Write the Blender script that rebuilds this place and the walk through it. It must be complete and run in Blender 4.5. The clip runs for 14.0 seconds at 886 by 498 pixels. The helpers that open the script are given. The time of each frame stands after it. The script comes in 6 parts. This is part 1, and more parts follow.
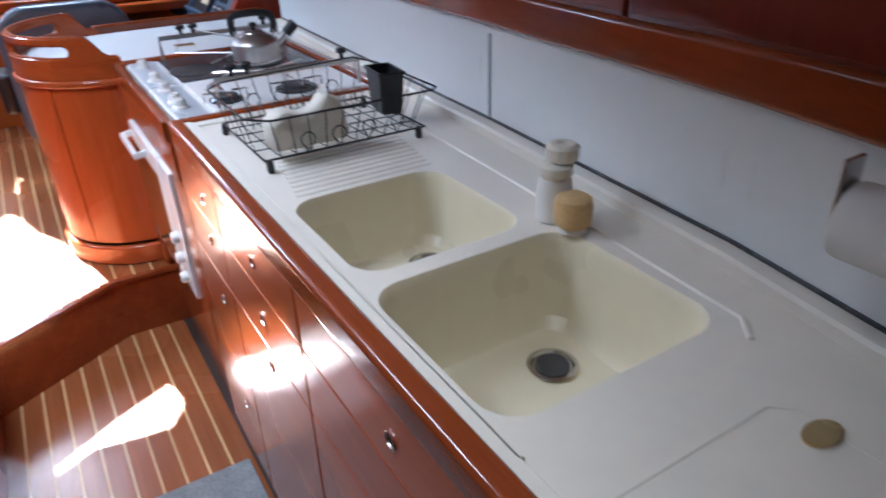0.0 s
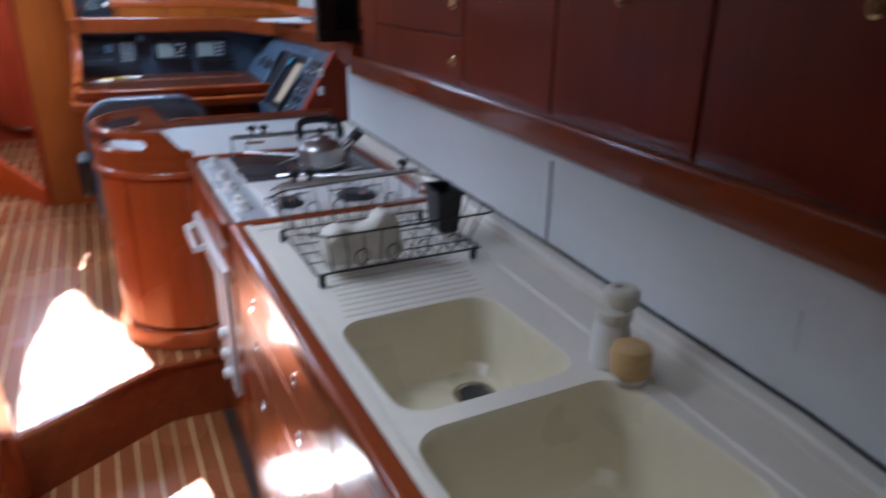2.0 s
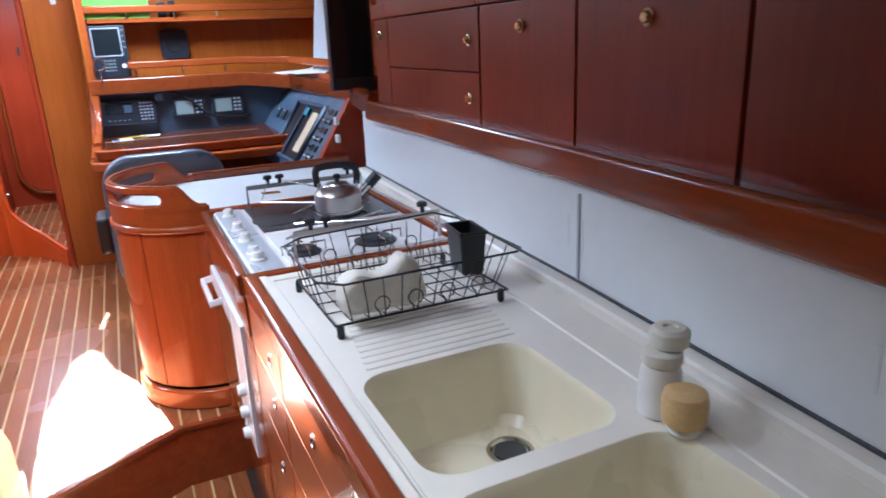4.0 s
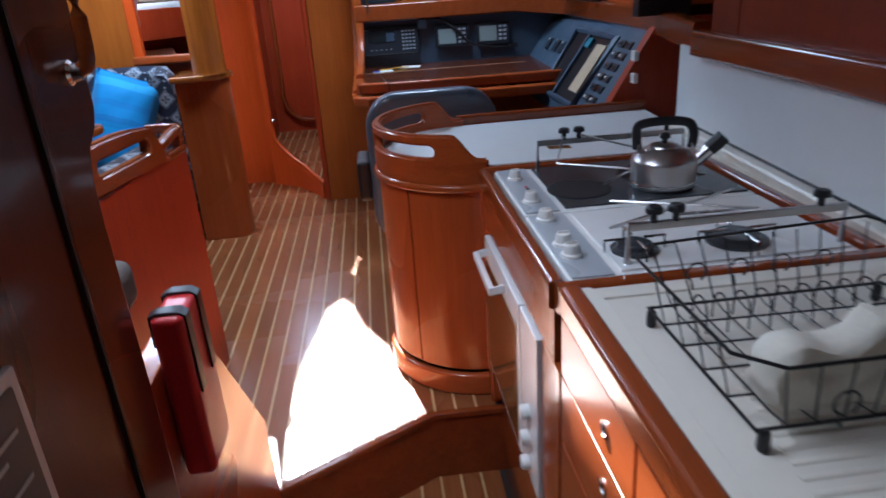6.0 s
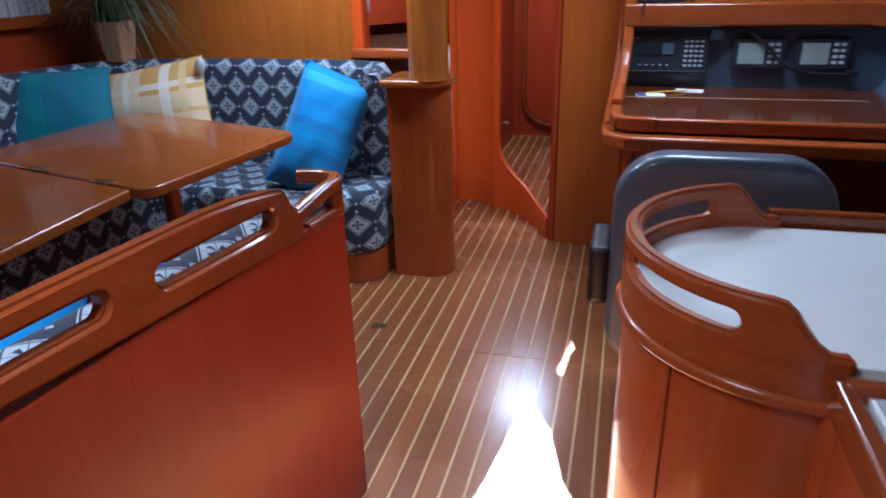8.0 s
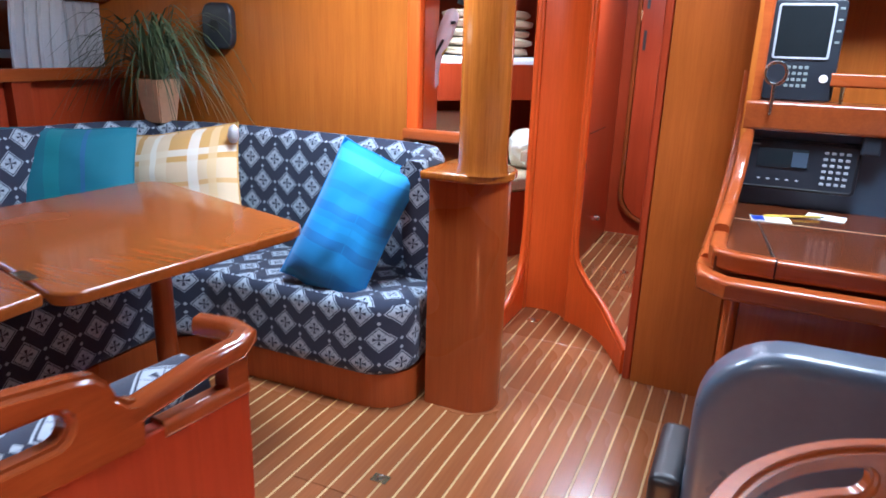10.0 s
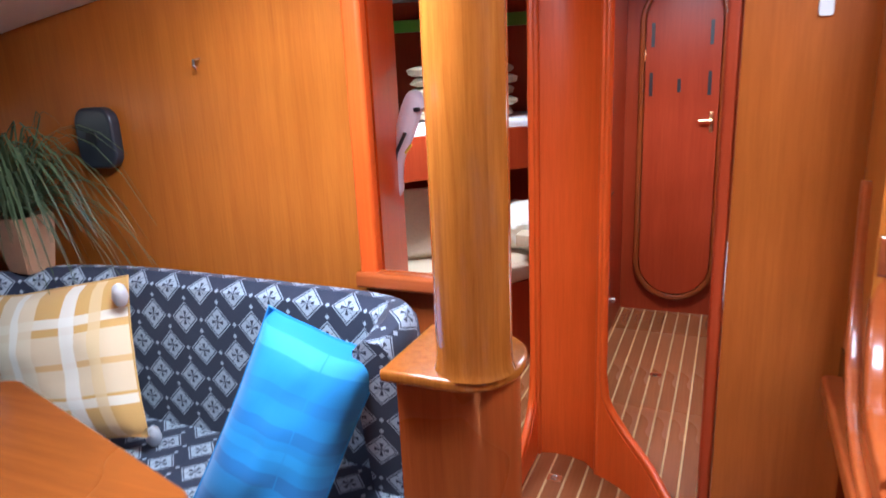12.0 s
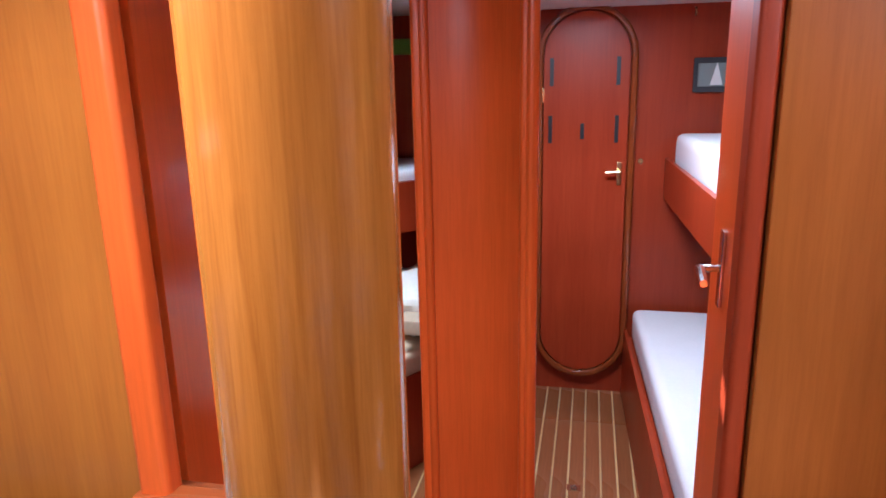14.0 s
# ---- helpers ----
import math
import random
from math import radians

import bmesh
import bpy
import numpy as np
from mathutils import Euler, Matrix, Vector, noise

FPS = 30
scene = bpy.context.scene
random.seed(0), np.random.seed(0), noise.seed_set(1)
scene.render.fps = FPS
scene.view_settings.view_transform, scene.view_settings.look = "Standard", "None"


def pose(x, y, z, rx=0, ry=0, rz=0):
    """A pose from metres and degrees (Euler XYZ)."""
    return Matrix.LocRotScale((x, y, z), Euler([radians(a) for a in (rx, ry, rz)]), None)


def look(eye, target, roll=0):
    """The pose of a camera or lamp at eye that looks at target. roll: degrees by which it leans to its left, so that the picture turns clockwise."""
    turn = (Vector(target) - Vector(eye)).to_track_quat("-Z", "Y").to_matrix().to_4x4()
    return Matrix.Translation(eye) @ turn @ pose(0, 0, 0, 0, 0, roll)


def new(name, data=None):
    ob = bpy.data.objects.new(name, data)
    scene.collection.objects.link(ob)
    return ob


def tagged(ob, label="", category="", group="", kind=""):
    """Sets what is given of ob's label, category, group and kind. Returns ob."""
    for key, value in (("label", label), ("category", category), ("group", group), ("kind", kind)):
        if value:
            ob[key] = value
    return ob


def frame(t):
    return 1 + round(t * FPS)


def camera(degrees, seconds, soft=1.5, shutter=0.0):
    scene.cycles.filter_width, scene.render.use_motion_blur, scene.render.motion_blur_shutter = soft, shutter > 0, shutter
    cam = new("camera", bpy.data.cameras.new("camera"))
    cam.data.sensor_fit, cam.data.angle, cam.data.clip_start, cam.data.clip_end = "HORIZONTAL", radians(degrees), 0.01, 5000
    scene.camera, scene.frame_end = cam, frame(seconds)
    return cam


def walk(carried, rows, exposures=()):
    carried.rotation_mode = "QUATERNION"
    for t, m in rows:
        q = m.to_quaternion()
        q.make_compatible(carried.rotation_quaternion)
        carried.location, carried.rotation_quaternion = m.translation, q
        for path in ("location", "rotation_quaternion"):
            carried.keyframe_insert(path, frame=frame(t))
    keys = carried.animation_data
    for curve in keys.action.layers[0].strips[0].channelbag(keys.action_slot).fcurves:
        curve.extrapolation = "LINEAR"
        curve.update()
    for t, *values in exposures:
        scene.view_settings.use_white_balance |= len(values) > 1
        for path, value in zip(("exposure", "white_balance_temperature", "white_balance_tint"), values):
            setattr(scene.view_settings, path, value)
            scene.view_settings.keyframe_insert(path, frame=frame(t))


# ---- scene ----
cam = camera(66.8, 14.0, 1.6, 0.4)
K = 0.86            # plan units to metres
EXPOSURES = [(0, 4.3, 5300, 9), (1.5, 3.8, 5300, 9), (2.2, 3.6, 5250, 9), (4.3, 4.5, 5300, 9), (5.0, 4.1, 5300, 9), (6.0, 3.25, 5300, 8), (7.0, 3.2, 5300, 8), (8.2, 3.65, 5300, 8), (10.3, 4.45, 5650, 11), (11.5, 4.4, 5850, 13), (14, 3.95, 5500, 12)]
PATH = [
    (0, (0.455, -0.128, 1.396), (1.366, 1.37, 0.434), -1.6),
    (0.5, (0.44, -0.09, 1.405), (1.16, 1.549, 0.513), -1.2),
    (1, (0.435, -0.082, 1.407), (1.079, 1.611, 0.56), -0.9),
    (1.5, (0.438, -0.053, 1.402), (1.017, 1.673, 0.575), -0.6),
    (2, (0.485, -0.067, 1.456), (1.325, 1.596, 0.731), 0.6),
    (2.2, (0.49, -0.111, 1.47), (1.479, 1.498, 0.813), -0.9),
    (4.3, (0.544, 0.089, 1.415), (1.234, 1.866, 0.812), -3.0),
    (4.5, (0.562, 0.15, 1.42), (1.141, 1.951, 0.773), -2.9),
    (5, (0.503, 0.315, 1.393), (0.836, 2.169, 0.719), -3.2),
    (5.5, (0.444, 0.5, 1.393), (0.721, 2.353, 0.691), -0.7),
    (6, (0.436, 0.648, 1.389), (0.596, 2.495, 0.638), -3.9),
    (6.5, (0.442, 0.891, 1.394), (0.278, 2.745, 0.665), -6.0),
    (7, (0.39, 1.113, 1.384), (0.007, 2.917, 0.612), -3.5),
    (7.5, (0.382, 1.386, 1.392), (0.061, 3.2, 0.614), -2.6),
    (8, (0.397, 1.654, 1.42), (-0.089, 3.435, 0.651), -1.5),
    (8.2, (0.391, 1.759, 1.415), (-0.16, 3.521, 0.646), -1.4),
    (10.3, (0.417, 2.508, 1.407), (-0.41, 4.242, 0.849), 0.8),
    (10.5, (0.352, 2.626, 1.41), (-0.46, 4.371, 0.865), -1.3),
    (11, (0.198, 2.84, 1.557), (-0.536, 4.612, 0.99), -3.0),
    (11.5, (0.14, 3.022, 1.64), (-0.524, 4.812, 1.046), -3.1),
    (12, (0.068, 3.252, 1.653), (-0.701, 5.021, 1.125), -2.6),
    (12.5, (-0.1, 3.485, 1.699), (-0.84, 5.274, 1.2), -2.4),
    (13, (-0.141, 3.74, 1.738), (-0.774, 5.568, 1.23), -1.5),
    (13.5, (-0.134, 3.954, 1.746), (-0.673, 5.818, 1.264), -1.9),
    (14, (-0.201, 4.057, 1.741), (-0.619, 5.951, 1.255), -1.3),
]
walk(cam, [(t, look(Vector(eye) * K, Vector(target) * K, roll)) for t, eye, target, roll in PATH], EXPOSURES)

# ---- world, sun and daylight ----
SUN_DIR = Vector((0.2, -0.95, -1.0)).normalized()
world = bpy.data.worlds.new("sky")
scene.world = world
world.use_nodes = True
wn = world.node_tree
sky = wn.nodes.new("ShaderNodeTexSky")
sky.sky_type = 'NISHITA'
sky.sun_disc = False
sky.sun_elevation = math.asin(-SUN_DIR.z)
sky.sun_rotation = math.atan2(-SUN_DIR.x, -SUN_DIR.y)
wn.links.new(sky.outputs[0], wn.nodes["Background"].inputs[0])
wn.nodes["Background"].inputs[1].default_value = 0.06
sun_data = bpy.data.lights.new("sun", 'SUN')
sun_data.energy = 5.0
sun_data.angle = radians(0.5)
sun_data.color = (1.0, 0.96, 0.90)
sun = new("sun", sun_data)
sun.rotation_mode = 'QUATERNION'
sun.rotation_quaternion = SUN_DIR.to_track_quat('-Z', 'Y')


def daylight(name, at, to, sx, sy, watts, colour=(0.80, 0.90, 1.0), spread=180):
    """An area lamp added in a deck opening in place of skylight."""
    d = bpy.data.lights.new(name, 'AREA')
    d.shape = 'RECTANGLE'
    d.size, d.size_y, d.energy, d.color = sx * K, sy * K, watts * K * K, colour
    d.spread = math.radians(spread)
    o = new(name, d)
    o.matrix_world = look(Vector(at) * K, Vector(to) * K)
    return o


# The galley, saloon, port cabin and nav lamps are added fill, no hatch seen.
daylight("skylight_steps", (-0.08, 1.75, 2.095), (-0.08, 1.7501, 0), 0.24, 1.0, 1.45, (0.93, 0.95, 1.0), 128)
daylight("fill_galley", (0.42, 0.45, 2.095), (0.42, 0.4501, 0), 0.4, 0.3, 0.12, (1.0, 0.97, 0.90), 85)
daylight("fill_saloon", (-0.85, 4.25, 2.095), (-0.85, 4.2501, 0), 0.48, 0.48, 2.5)
daylight("skylight_forward", (-0.24, 6.52, 2.095), (-0.24, 6.5201, 0), 0.36, 0.38, 2.2, spread=175)
daylight("fill_port_cabin", (-1.3, 6.3, 2.095), (-1.3, 6.3001, 0), 0.38, 0.38, 1.5, spread=130)
daylight("fill_nav", (0.64, 4.35, 2.095), (0.64, 4.3501, 0), 0.44, 0.48, 1.9)


# ---- materials ----
def nodes_of(name):
    m = bpy.data.materials.new(name)
    m.use_nodes = True
    nt = m.node_tree
    return m, nt, nt.nodes["Principled BSDF"]


def set_in(node, **kw):
    for k, v in kw.items():
        node.inputs[k.replace("_", " ")].default_value = v


def ramp(nt, stops):
    r = nt.nodes.new("ShaderNodeValToRGB")
    while len(r.color_ramp.elements) < len(stops):
        r.color_ramp.elements.new(0.5)
    for e, (p, c) in zip(r.color_ramp.elements, stops):
        e.position, e.color = p, (*c, 1)
    return r


def mapped(nt, scale, rot=(0, 0, 0), source="Object"):
    tc = nt.nodes.new("ShaderNodeTexCoord")
    mp = nt.nodes.new("ShaderNodeMapping")
    mp.inputs["Scale"].default_value = scale
    mp.inputs["Rotation"].default_value = rot
    nt.links.new(tc.outputs[source], mp.inputs[0])
    return mp.outputs[0]


def tex_noise(nt, vec, scale, detail=6.0, rough=0.6, dist=0.0):
    n = nt.nodes.new("ShaderNodeTexNoise")
    n.inputs["Scale"].default_value = scale
    n.inputs["Detail"].default_value = detail
    n.inputs["Roughness"].default_value = rough
    n.inputs["Distortion"].default_value = dist
    nt.links.new(vec, n.inputs["Vector"])
    return n.outputs["Fac"]


def mix(nt, fac, a, b, mode='MIX'):
    m = nt.nodes.new("ShaderNodeMix")
    m.data_type, m.blend_type = 'RGBA', mode
    for sock, v in ((m.inputs[0], fac), (m.inputs[6], a), (m.inputs[7], b)):
        if isinstance(v, (int, float)):
            sock.default_value = v
        elif isinstance(v, tuple):
            sock.default_value = (*v, 1)
        else:
            nt.links.new(v, sock)
    return m.outputs[2]


def calc(nt, op, a, b=0.0, c=0.0):
    m = nt.nodes.new("ShaderNodeMath")
    m.operation = op
    for sock, v in zip(m.inputs, (a, b, c)):
        if isinstance(v, (int, float)):
            sock.default_value = v
        else:
            nt.links.new(v, sock)
    return m.outputs[0]


def bump(nt, bsdf, height, strength, dist=0.002):
    b = nt.nodes.new("ShaderNodeBump")
    b.inputs["Strength"].default_value = strength
    b.inputs["Distance"].default_value = dist
    nt.links.new(height, b.inputs["Height"])
    nt.links.new(b.outputs[0], bsdf.inputs["Normal"])


def wood(name, dark, light, axis, rough=0.28, coat=0.5, vary=0.25, fine=1.0, coat_rough=0.10, figure=0.55):
    """Varnished veneer whose grain runs along one axis; figure sets the contrast of its bands."""
    mid = [(a + b) / 2 for a, b in zip(dark, light)]
    dark = tuple(m_ + (a - m_) * figure for m_, a in zip(mid, dark))
    light = tuple(m_ + (b - m_) * figure for m_, b in zip(mid, light))
    m, nt, p = nodes_of(name)
    long_s = {"x": (0.7, 16, 16), "y": (16, 0.7, 16), "z": (16, 16, 0.7)}[axis]
    v = mapped(nt, tuple(c * fine for c in long_s))
    band = tex_noise(nt, v, 1.6, 5, 0.55, 0.6)
    pore = tex_noise(nt, v, 9.0, 4, 0.7)
    broad = tex_noise(nt, mapped(nt, (1.2, 1.2, 1.2)), 1.0, 2)
    info = nt.nodes.new("ShaderNodeObjectInfo")
    base = ramp(nt, [(0.28, dark), (0.72, light)])
    nt.links.new(band, base.inputs[0])
    pr = ramp(nt, [(0.35, (0.78, 0.74, 0.70)), (0.6, (1, 1, 1))])
    nt.links.new(pore, pr.inputs[0])
    c = mix(nt, 0.30 + 0.40 * figure, base.outputs[0], pr.outputs[0], 'MULTIPLY')
    br = ramp(nt, [(0.3, (1 - vary, 1 - vary, 1 - vary)), (0.7, (1 + vary * 0.4, 1 + vary * 0.4, 1 + vary * 0.4))])
    nt.links.new(broad, br.inputs[0])
    c = mix(nt, 1.0, c, br.outputs[0], 'MULTIPLY')
    rr = ramp(nt, [(0.0, (0.86, 0.86, 0.86)), (1.0, (1.1, 1.1, 1.1))])
    nt.links.new(info.outputs["Random"], rr.inputs[0])
    c = mix(nt, 1.0, c, rr.outputs[0], 'MULTIPLY')
    nt.links.new(c, p.inputs["Base Color"])
    rg = ramp(nt, [(0.3, (rough * 0.8,) * 3), (0.7, (rough * 1.25,) * 3)])
    nt.links.new(broad, rg.inputs[0])
    nt.links.new(rg.outputs[0], p.inputs["Roughness"])
    set_in(p, Coat_Weight=coat, Coat_Roughness=coat_rough)
    p.inputs["Specular IOR Level"].default_value = 0.2
    bump(nt, p, pore, 0.08, 0.001)
    return m


def plain(name, colour, rough=0.5, metal=0.0, coat=0.0, speck=0.12, scale=20.0, relief=0.05):
    m, nt, p = nodes_of(name)
    v = mapped(nt, (1, 1, 1))
    a = tex_noise(nt, v, scale, 5)
    b = tex_noise(nt, v, scale * 0.12, 3)
    r = ramp(nt, [(0.3, tuple(c * (1 - speck) for c in colour)), (0.7, tuple(min(1, c * (1 + speck * 0.5)) for c in colour))])
    nt.links.new(mix(nt, 0.5, a, b), r.inputs[0])
    nt.links.new(r.outputs[0], p.inputs["Base Color"])
    rg = ramp(nt, [(0.3, (rough * 0.8,) * 3), (0.7, (min(1, rough * 1.2),) * 3)])
    nt.links.new(b, rg.inputs[0])
    nt.links.new(rg.outputs[0], p.inputs["Roughness"])
    set_in(p, Metallic=metal, Coat_Weight=coat)
    if relief:
        bump(nt, p, a, relief, 0.001)
    return m


def fabric_navy():
    """Navy upholstery with pale diamond motifs and small dots, laid by UV in metres."""
    m, nt, p = nodes_of("navy_fabric")
    uv = nt.nodes.new("ShaderNodeTexCoord").outputs["UV"]
    sep = nt.nodes.new("ShaderNodeSeparateXYZ")
    nt.links.new(uv, sep.inputs[0])
    cu, cv = 0.14, 0.21

    def lattice(off):
        u = calc(nt, 'SUBTRACT', calc(nt, 'FRACT', calc(nt, 'MULTIPLY_ADD', sep.outputs[0], 1 / cu, off[0])), 0.5)
        v = calc(nt, 'SUBTRACT', calc(nt, 'FRACT', calc(nt, 'MULTIPLY_ADD', sep.outputs[1], 1 / cv, off[1])), 0.5)
        return calc(nt, 'MULTIPLY', calc(nt, 'ABSOLUTE', u), cu / 0.1), calc(nt, 'MULTIPLY', calc(nt, 'ABSOLUTE', v), cv / 0.1)

    def less(a, b):
        return calc(nt, 'LESS_THAN', a, b)

    def motif(off):
        u, v = lattice(off)
        d = calc(nt, 'ADD', u, v)
        ring = calc(nt, 'MULTIPLY', less(d, 0.55), calc(nt, 'GREATER_THAN', d, 0.505))
        core = less(d, 0.45)
        leaf_u = calc(nt, 'MULTIPLY', less(v, calc(nt, 'MULTIPLY', u, 0.30)), less(u, 0.23))
        leaf_v = calc(nt, 'MULTIPLY', less(u, calc(nt, 'MULTIPLY', v, 0.30)), less(v, 0.23))
        cross = calc(nt, 'MULTIPLY', less(calc(nt, 'ABSOLUTE', calc(nt, 'SUBTRACT', u, v)), 0.014), 0.8)
        core = calc(nt, 'MULTIPLY', core, calc(nt, 'SUBTRACT', 1.0, calc(nt, 'MAXIMUM', calc(nt, 'MAXIMUM', leaf_u, leaf_v), cross)))
        return calc(nt, 'MAXIMUM', ring, core)

    def dots(off):
        u, v = lattice(off)
        return less(calc(nt, 'ADD', u, v), 0.085)

    mask = motif((0.0, 0.0))
    for extra in (motif((0.5, 0.5)), dots((0.5, 0.0)), dots((0.0, 0.5)), dots((0.5, 0.18)), dots((0.0, 0.68))):
        mask = calc(nt, 'MAXIMUM', mask, extra)
    weave = tex_noise(nt, mapped(nt, (1, 1, 1), source="UV"), 900, 2)
    blot = tex_noise(nt, mapped(nt, (1, 1, 1), source="UV"), 9, 3)
    mask = calc(nt, 'MULTIPLY', mask, calc(nt, 'MULTIPLY_ADD', weave, 0.5, 0.65))
    navy = mix(nt, blot, (0.016, 0.021, 0.042), (0.030, 0.037, 0.066))
    pale = mix(nt, blot, (0.34, 0.41, 0.50), (0.52, 0.58, 0.64))
    nt.links.new(mix(nt, mask, navy, pale), p.inputs["Base Color"])
    set_in(p, Roughness=0.9)
    p.inputs["Sheen Weight"].default_value = 0.15
    bump(nt, p, weave, 0.25, 0.001)
    return m


def striped(name, base, lines, warp=()):
    """Woven cloth: bands across v and u. lines: (centre, half width, colour)."""
    m, nt, p = nodes_of(name)
    uv = nt.nodes.new("ShaderNodeTexCoord").outputs["UV"]
    sep = nt.nodes.new("ShaderNodeSeparateXYZ")
    nt.links.new(uv, sep.inputs[0])
    weave = tex_noise(nt, mapped(nt, (1, 1, 1), source="UV"), 160, 2)
    c = mix(nt, weave, tuple(k * 0.85 for k in base), base)
    for out, bands in ((sep.outputs[1], lines), (sep.outputs[0], warp)):
        for mid, half, col in bands:
            k = calc(nt, 'LESS_THAN', calc(nt, 'ABSOLUTE', calc(nt, 'SUBTRACT', out, mid)), half)
            c = mix(nt, calc(nt, 'MULTIPLY', k, 0.8), c, col)
    nt.links.new(c, p.inputs["Base Color"])
    set_in(p, Roughness=0.75)
    p.inputs["Sheen Weight"].default_value = 0.2
    bump(nt, p, weave, 0.2, 0.001)
    return m


TEAK_D, TEAK_L = (0.33, 0.058, 0.012), (0.46, 0.100, 0.020)
W_Z = wood("teak_upright", TEAK_D, TEAK_L, "z")
W_X = wood("teak_across", TEAK_D, TEAK_L, "x")
W_Y = wood("teak_along", TEAK_D, TEAK_L, "y")
W_TRIM = wood("teak_trim", (0.22, 0.038, 0.009), (0.33, 0.072, 0.015), "y", 0.22, 0.8)
W_RED = wood("mahogany_upright", (0.33, 0.034, 0.009), (0.43, 0.056, 0.014), "z", 0.38, 0.2, coat_rough=0.22)
W_COL = wood("bright_mahogany", (0.64, 0.078, 0.009), (0.78, 0.115, 0.014), "z", 0.38, 0.2, 0.15, coat_rough=0.25)
W_TABLE = wood("table_teak", (0.22, 0.052, 0.009), (0.33, 0.086, 0.014), "x", 0.25, 0.6)
W_DESK = wood("dark_desk_teak", (0.085, 0.020, 0.007), (0.15, 0.036, 0.011), "x", 0.24, 0.6)
W_LOCK = wood("dark_mahogany", (0.23, 0.030, 0.009), (0.32, 0.050, 0.013), "z", 0.38, 0.25, coat_rough=0.20)
W_BULK = wood("red_gold_teak", (0.39, 0.086, 0.012), (0.54, 0.138, 0.018), "z", 0.38, 0.25, coat_rough=0.22)
# teak with the shade of the companionway side put into its colour
W_SHADED = wood("shaded_teak", (0.10, 0.020, 0.006), (0.16, 0.034, 0.009), "z", 0.28, 0.5)
W_GOLD = wood("golden_teak_upright", (0.38, 0.093, 0.011), (0.52, 0.152, 0.018), "z", 0.38, 0.2, coat_rough=0.25)
W_POST = wood("post_teak", (0.28, 0.072, 0.009), (0.47, 0.145, 0.020), "z", 0.20, 0.8, fine=2.2, figure=0.8)
W_PLANK = wood("sole_teak", (0.23, 0.068, 0.020), (0.37, 0.130, 0.045), "y", 0.26, 1.0, 0.2, coat_rough=0.20)
W_STRIP = wood("holly_strip", (0.62, 0.38, 0.15), (0.80, 0.55, 0.26), "y", 0.3, 0.8, coat_rough=0.20)
M_SEAM = plain("dark_seam", (0.03, 0.016, 0.01), 0.7)
M_SOLID = plain("cream_solid_surface", (0.76, 0.71, 0.62), 0.35, speck=0.05, scale=40)
M_SINK = plain("cream_sink", (0.76, 0.69, 0.51), 0.30, speck=0.05, scale=30)
M_LAMINATE = plain("white_laminate", (0.72, 0.74, 0.74), 0.35, speck=0.04, scale=30)
M_HEADLINER = plain("white_headliner", (0.66, 0.65, 0.62), 0.7, speck=0.05, scale=60)
M_STEEL = plain("brushed_steel", (0.62, 0.61, 0.59), 0.22, 1.0, speck=0.1)
M_KETTLE = plain("dull_kettle_steel", (0.52, 0.51, 0.50), 0.30, 1.0, speck=0.15)
M_CHROME = plain("chrome", (0.75, 0.75, 0.74), 0.16, 1.0, speck=0.04)
M_BRASS = plain("brass", (0.72, 0.56, 0.30), 0.25, 1.0, speck=0.1)
M_BLACK = plain("black_plastic", (0.012, 0.012, 0.014), 0.4, speck=0.2)
M_WIRE = plain("black_coated_wire", (0.010, 0.010, 0.011), 0.35, speck=0.2)
M_DARK = plain("dark_enamel", (0.045, 0.047, 0.052), 0.25, speck=0.15)
M_WHITE_ENAMEL = plain("white_enamel", (0.78, 0.77, 0.75), 0.25, speck=0.04)
M_KNOB = plain("white_plastic", (0.80, 0.78, 0.74), 0.35, speck=0.05)
M_GREYPANEL = plain("grey_panel", (0.40, 0.42, 0.45), 0.3, speck=0.06)
M_SEAT = plain("slate_blue_vinyl", (0.085, 0.115, 0.160), 0.32, coat=0.2, speck=0.1, scale=60)
M_NAVPANEL = plain("blue_grey_panel", (0.062, 0.092, 0.135), 0.45, speck=0.1, scale=80)
M_INSTR = plain("instrument_case", (0.020, 0.024, 0.032), 0.35, speck=0.15)
M_LCD = plain("grey_display", (0.24, 0.28, 0.27), 0.15, speck=0.05)
M_SCREEN = plain("dark_screen", (0.015, 0.018, 0.020), 0.06, speck=0.1)
M_GREYCUSH = plain("grey_brown_cushion", (0.085, 0.066, 0.056), 0.85, speck=0.15, scale=120, relief=0.2)
M_MAT = plain("grey_carpet", (0.22, 0.23, 0.23), 0.95, speck=0.5, scale=160, relief=0.6)
M_RED = plain("red_vinyl", (0.50, 0.018, 0.022), 0.45, coat=0.1, speck=0.12)
M_LINEN = plain("white_linen", (0.78, 0.76, 0.76), 0.85, speck=0.05, scale=90, relief=0.2)
M_BEIGE = plain("beige_canvas", (0.50, 0.38, 0.25), 0.85, speck=0.12, scale=90, relief=0.2)
M_TOWEL = plain("cream_towel", (0.74, 0.70, 0.60), 0.9, speck=0.1, scale=140, relief=0.4)
M_PAPER = plain("white_paper", (0.76, 0.75, 0.72), 0.8, speck=0.04)
M_SPONGE = plain("yellow_sponge", (0.66, 0.44, 0.20), 0.9, speck=0.2, scale=150, relief=0.5)
M_TERRA = plain("terracotta", (0.50, 0.27, 0.15), 0.8, speck=0.15, scale=50, relief=0.2)
M_LEAF = plain("grass_leaf", (0.060, 0.085, 0.035), 0.5, speck=0.4, scale=30)
M_GREENBOOK = plain("green_cover", (0.16, 0.42, 0.05), 0.4, speck=0.08)
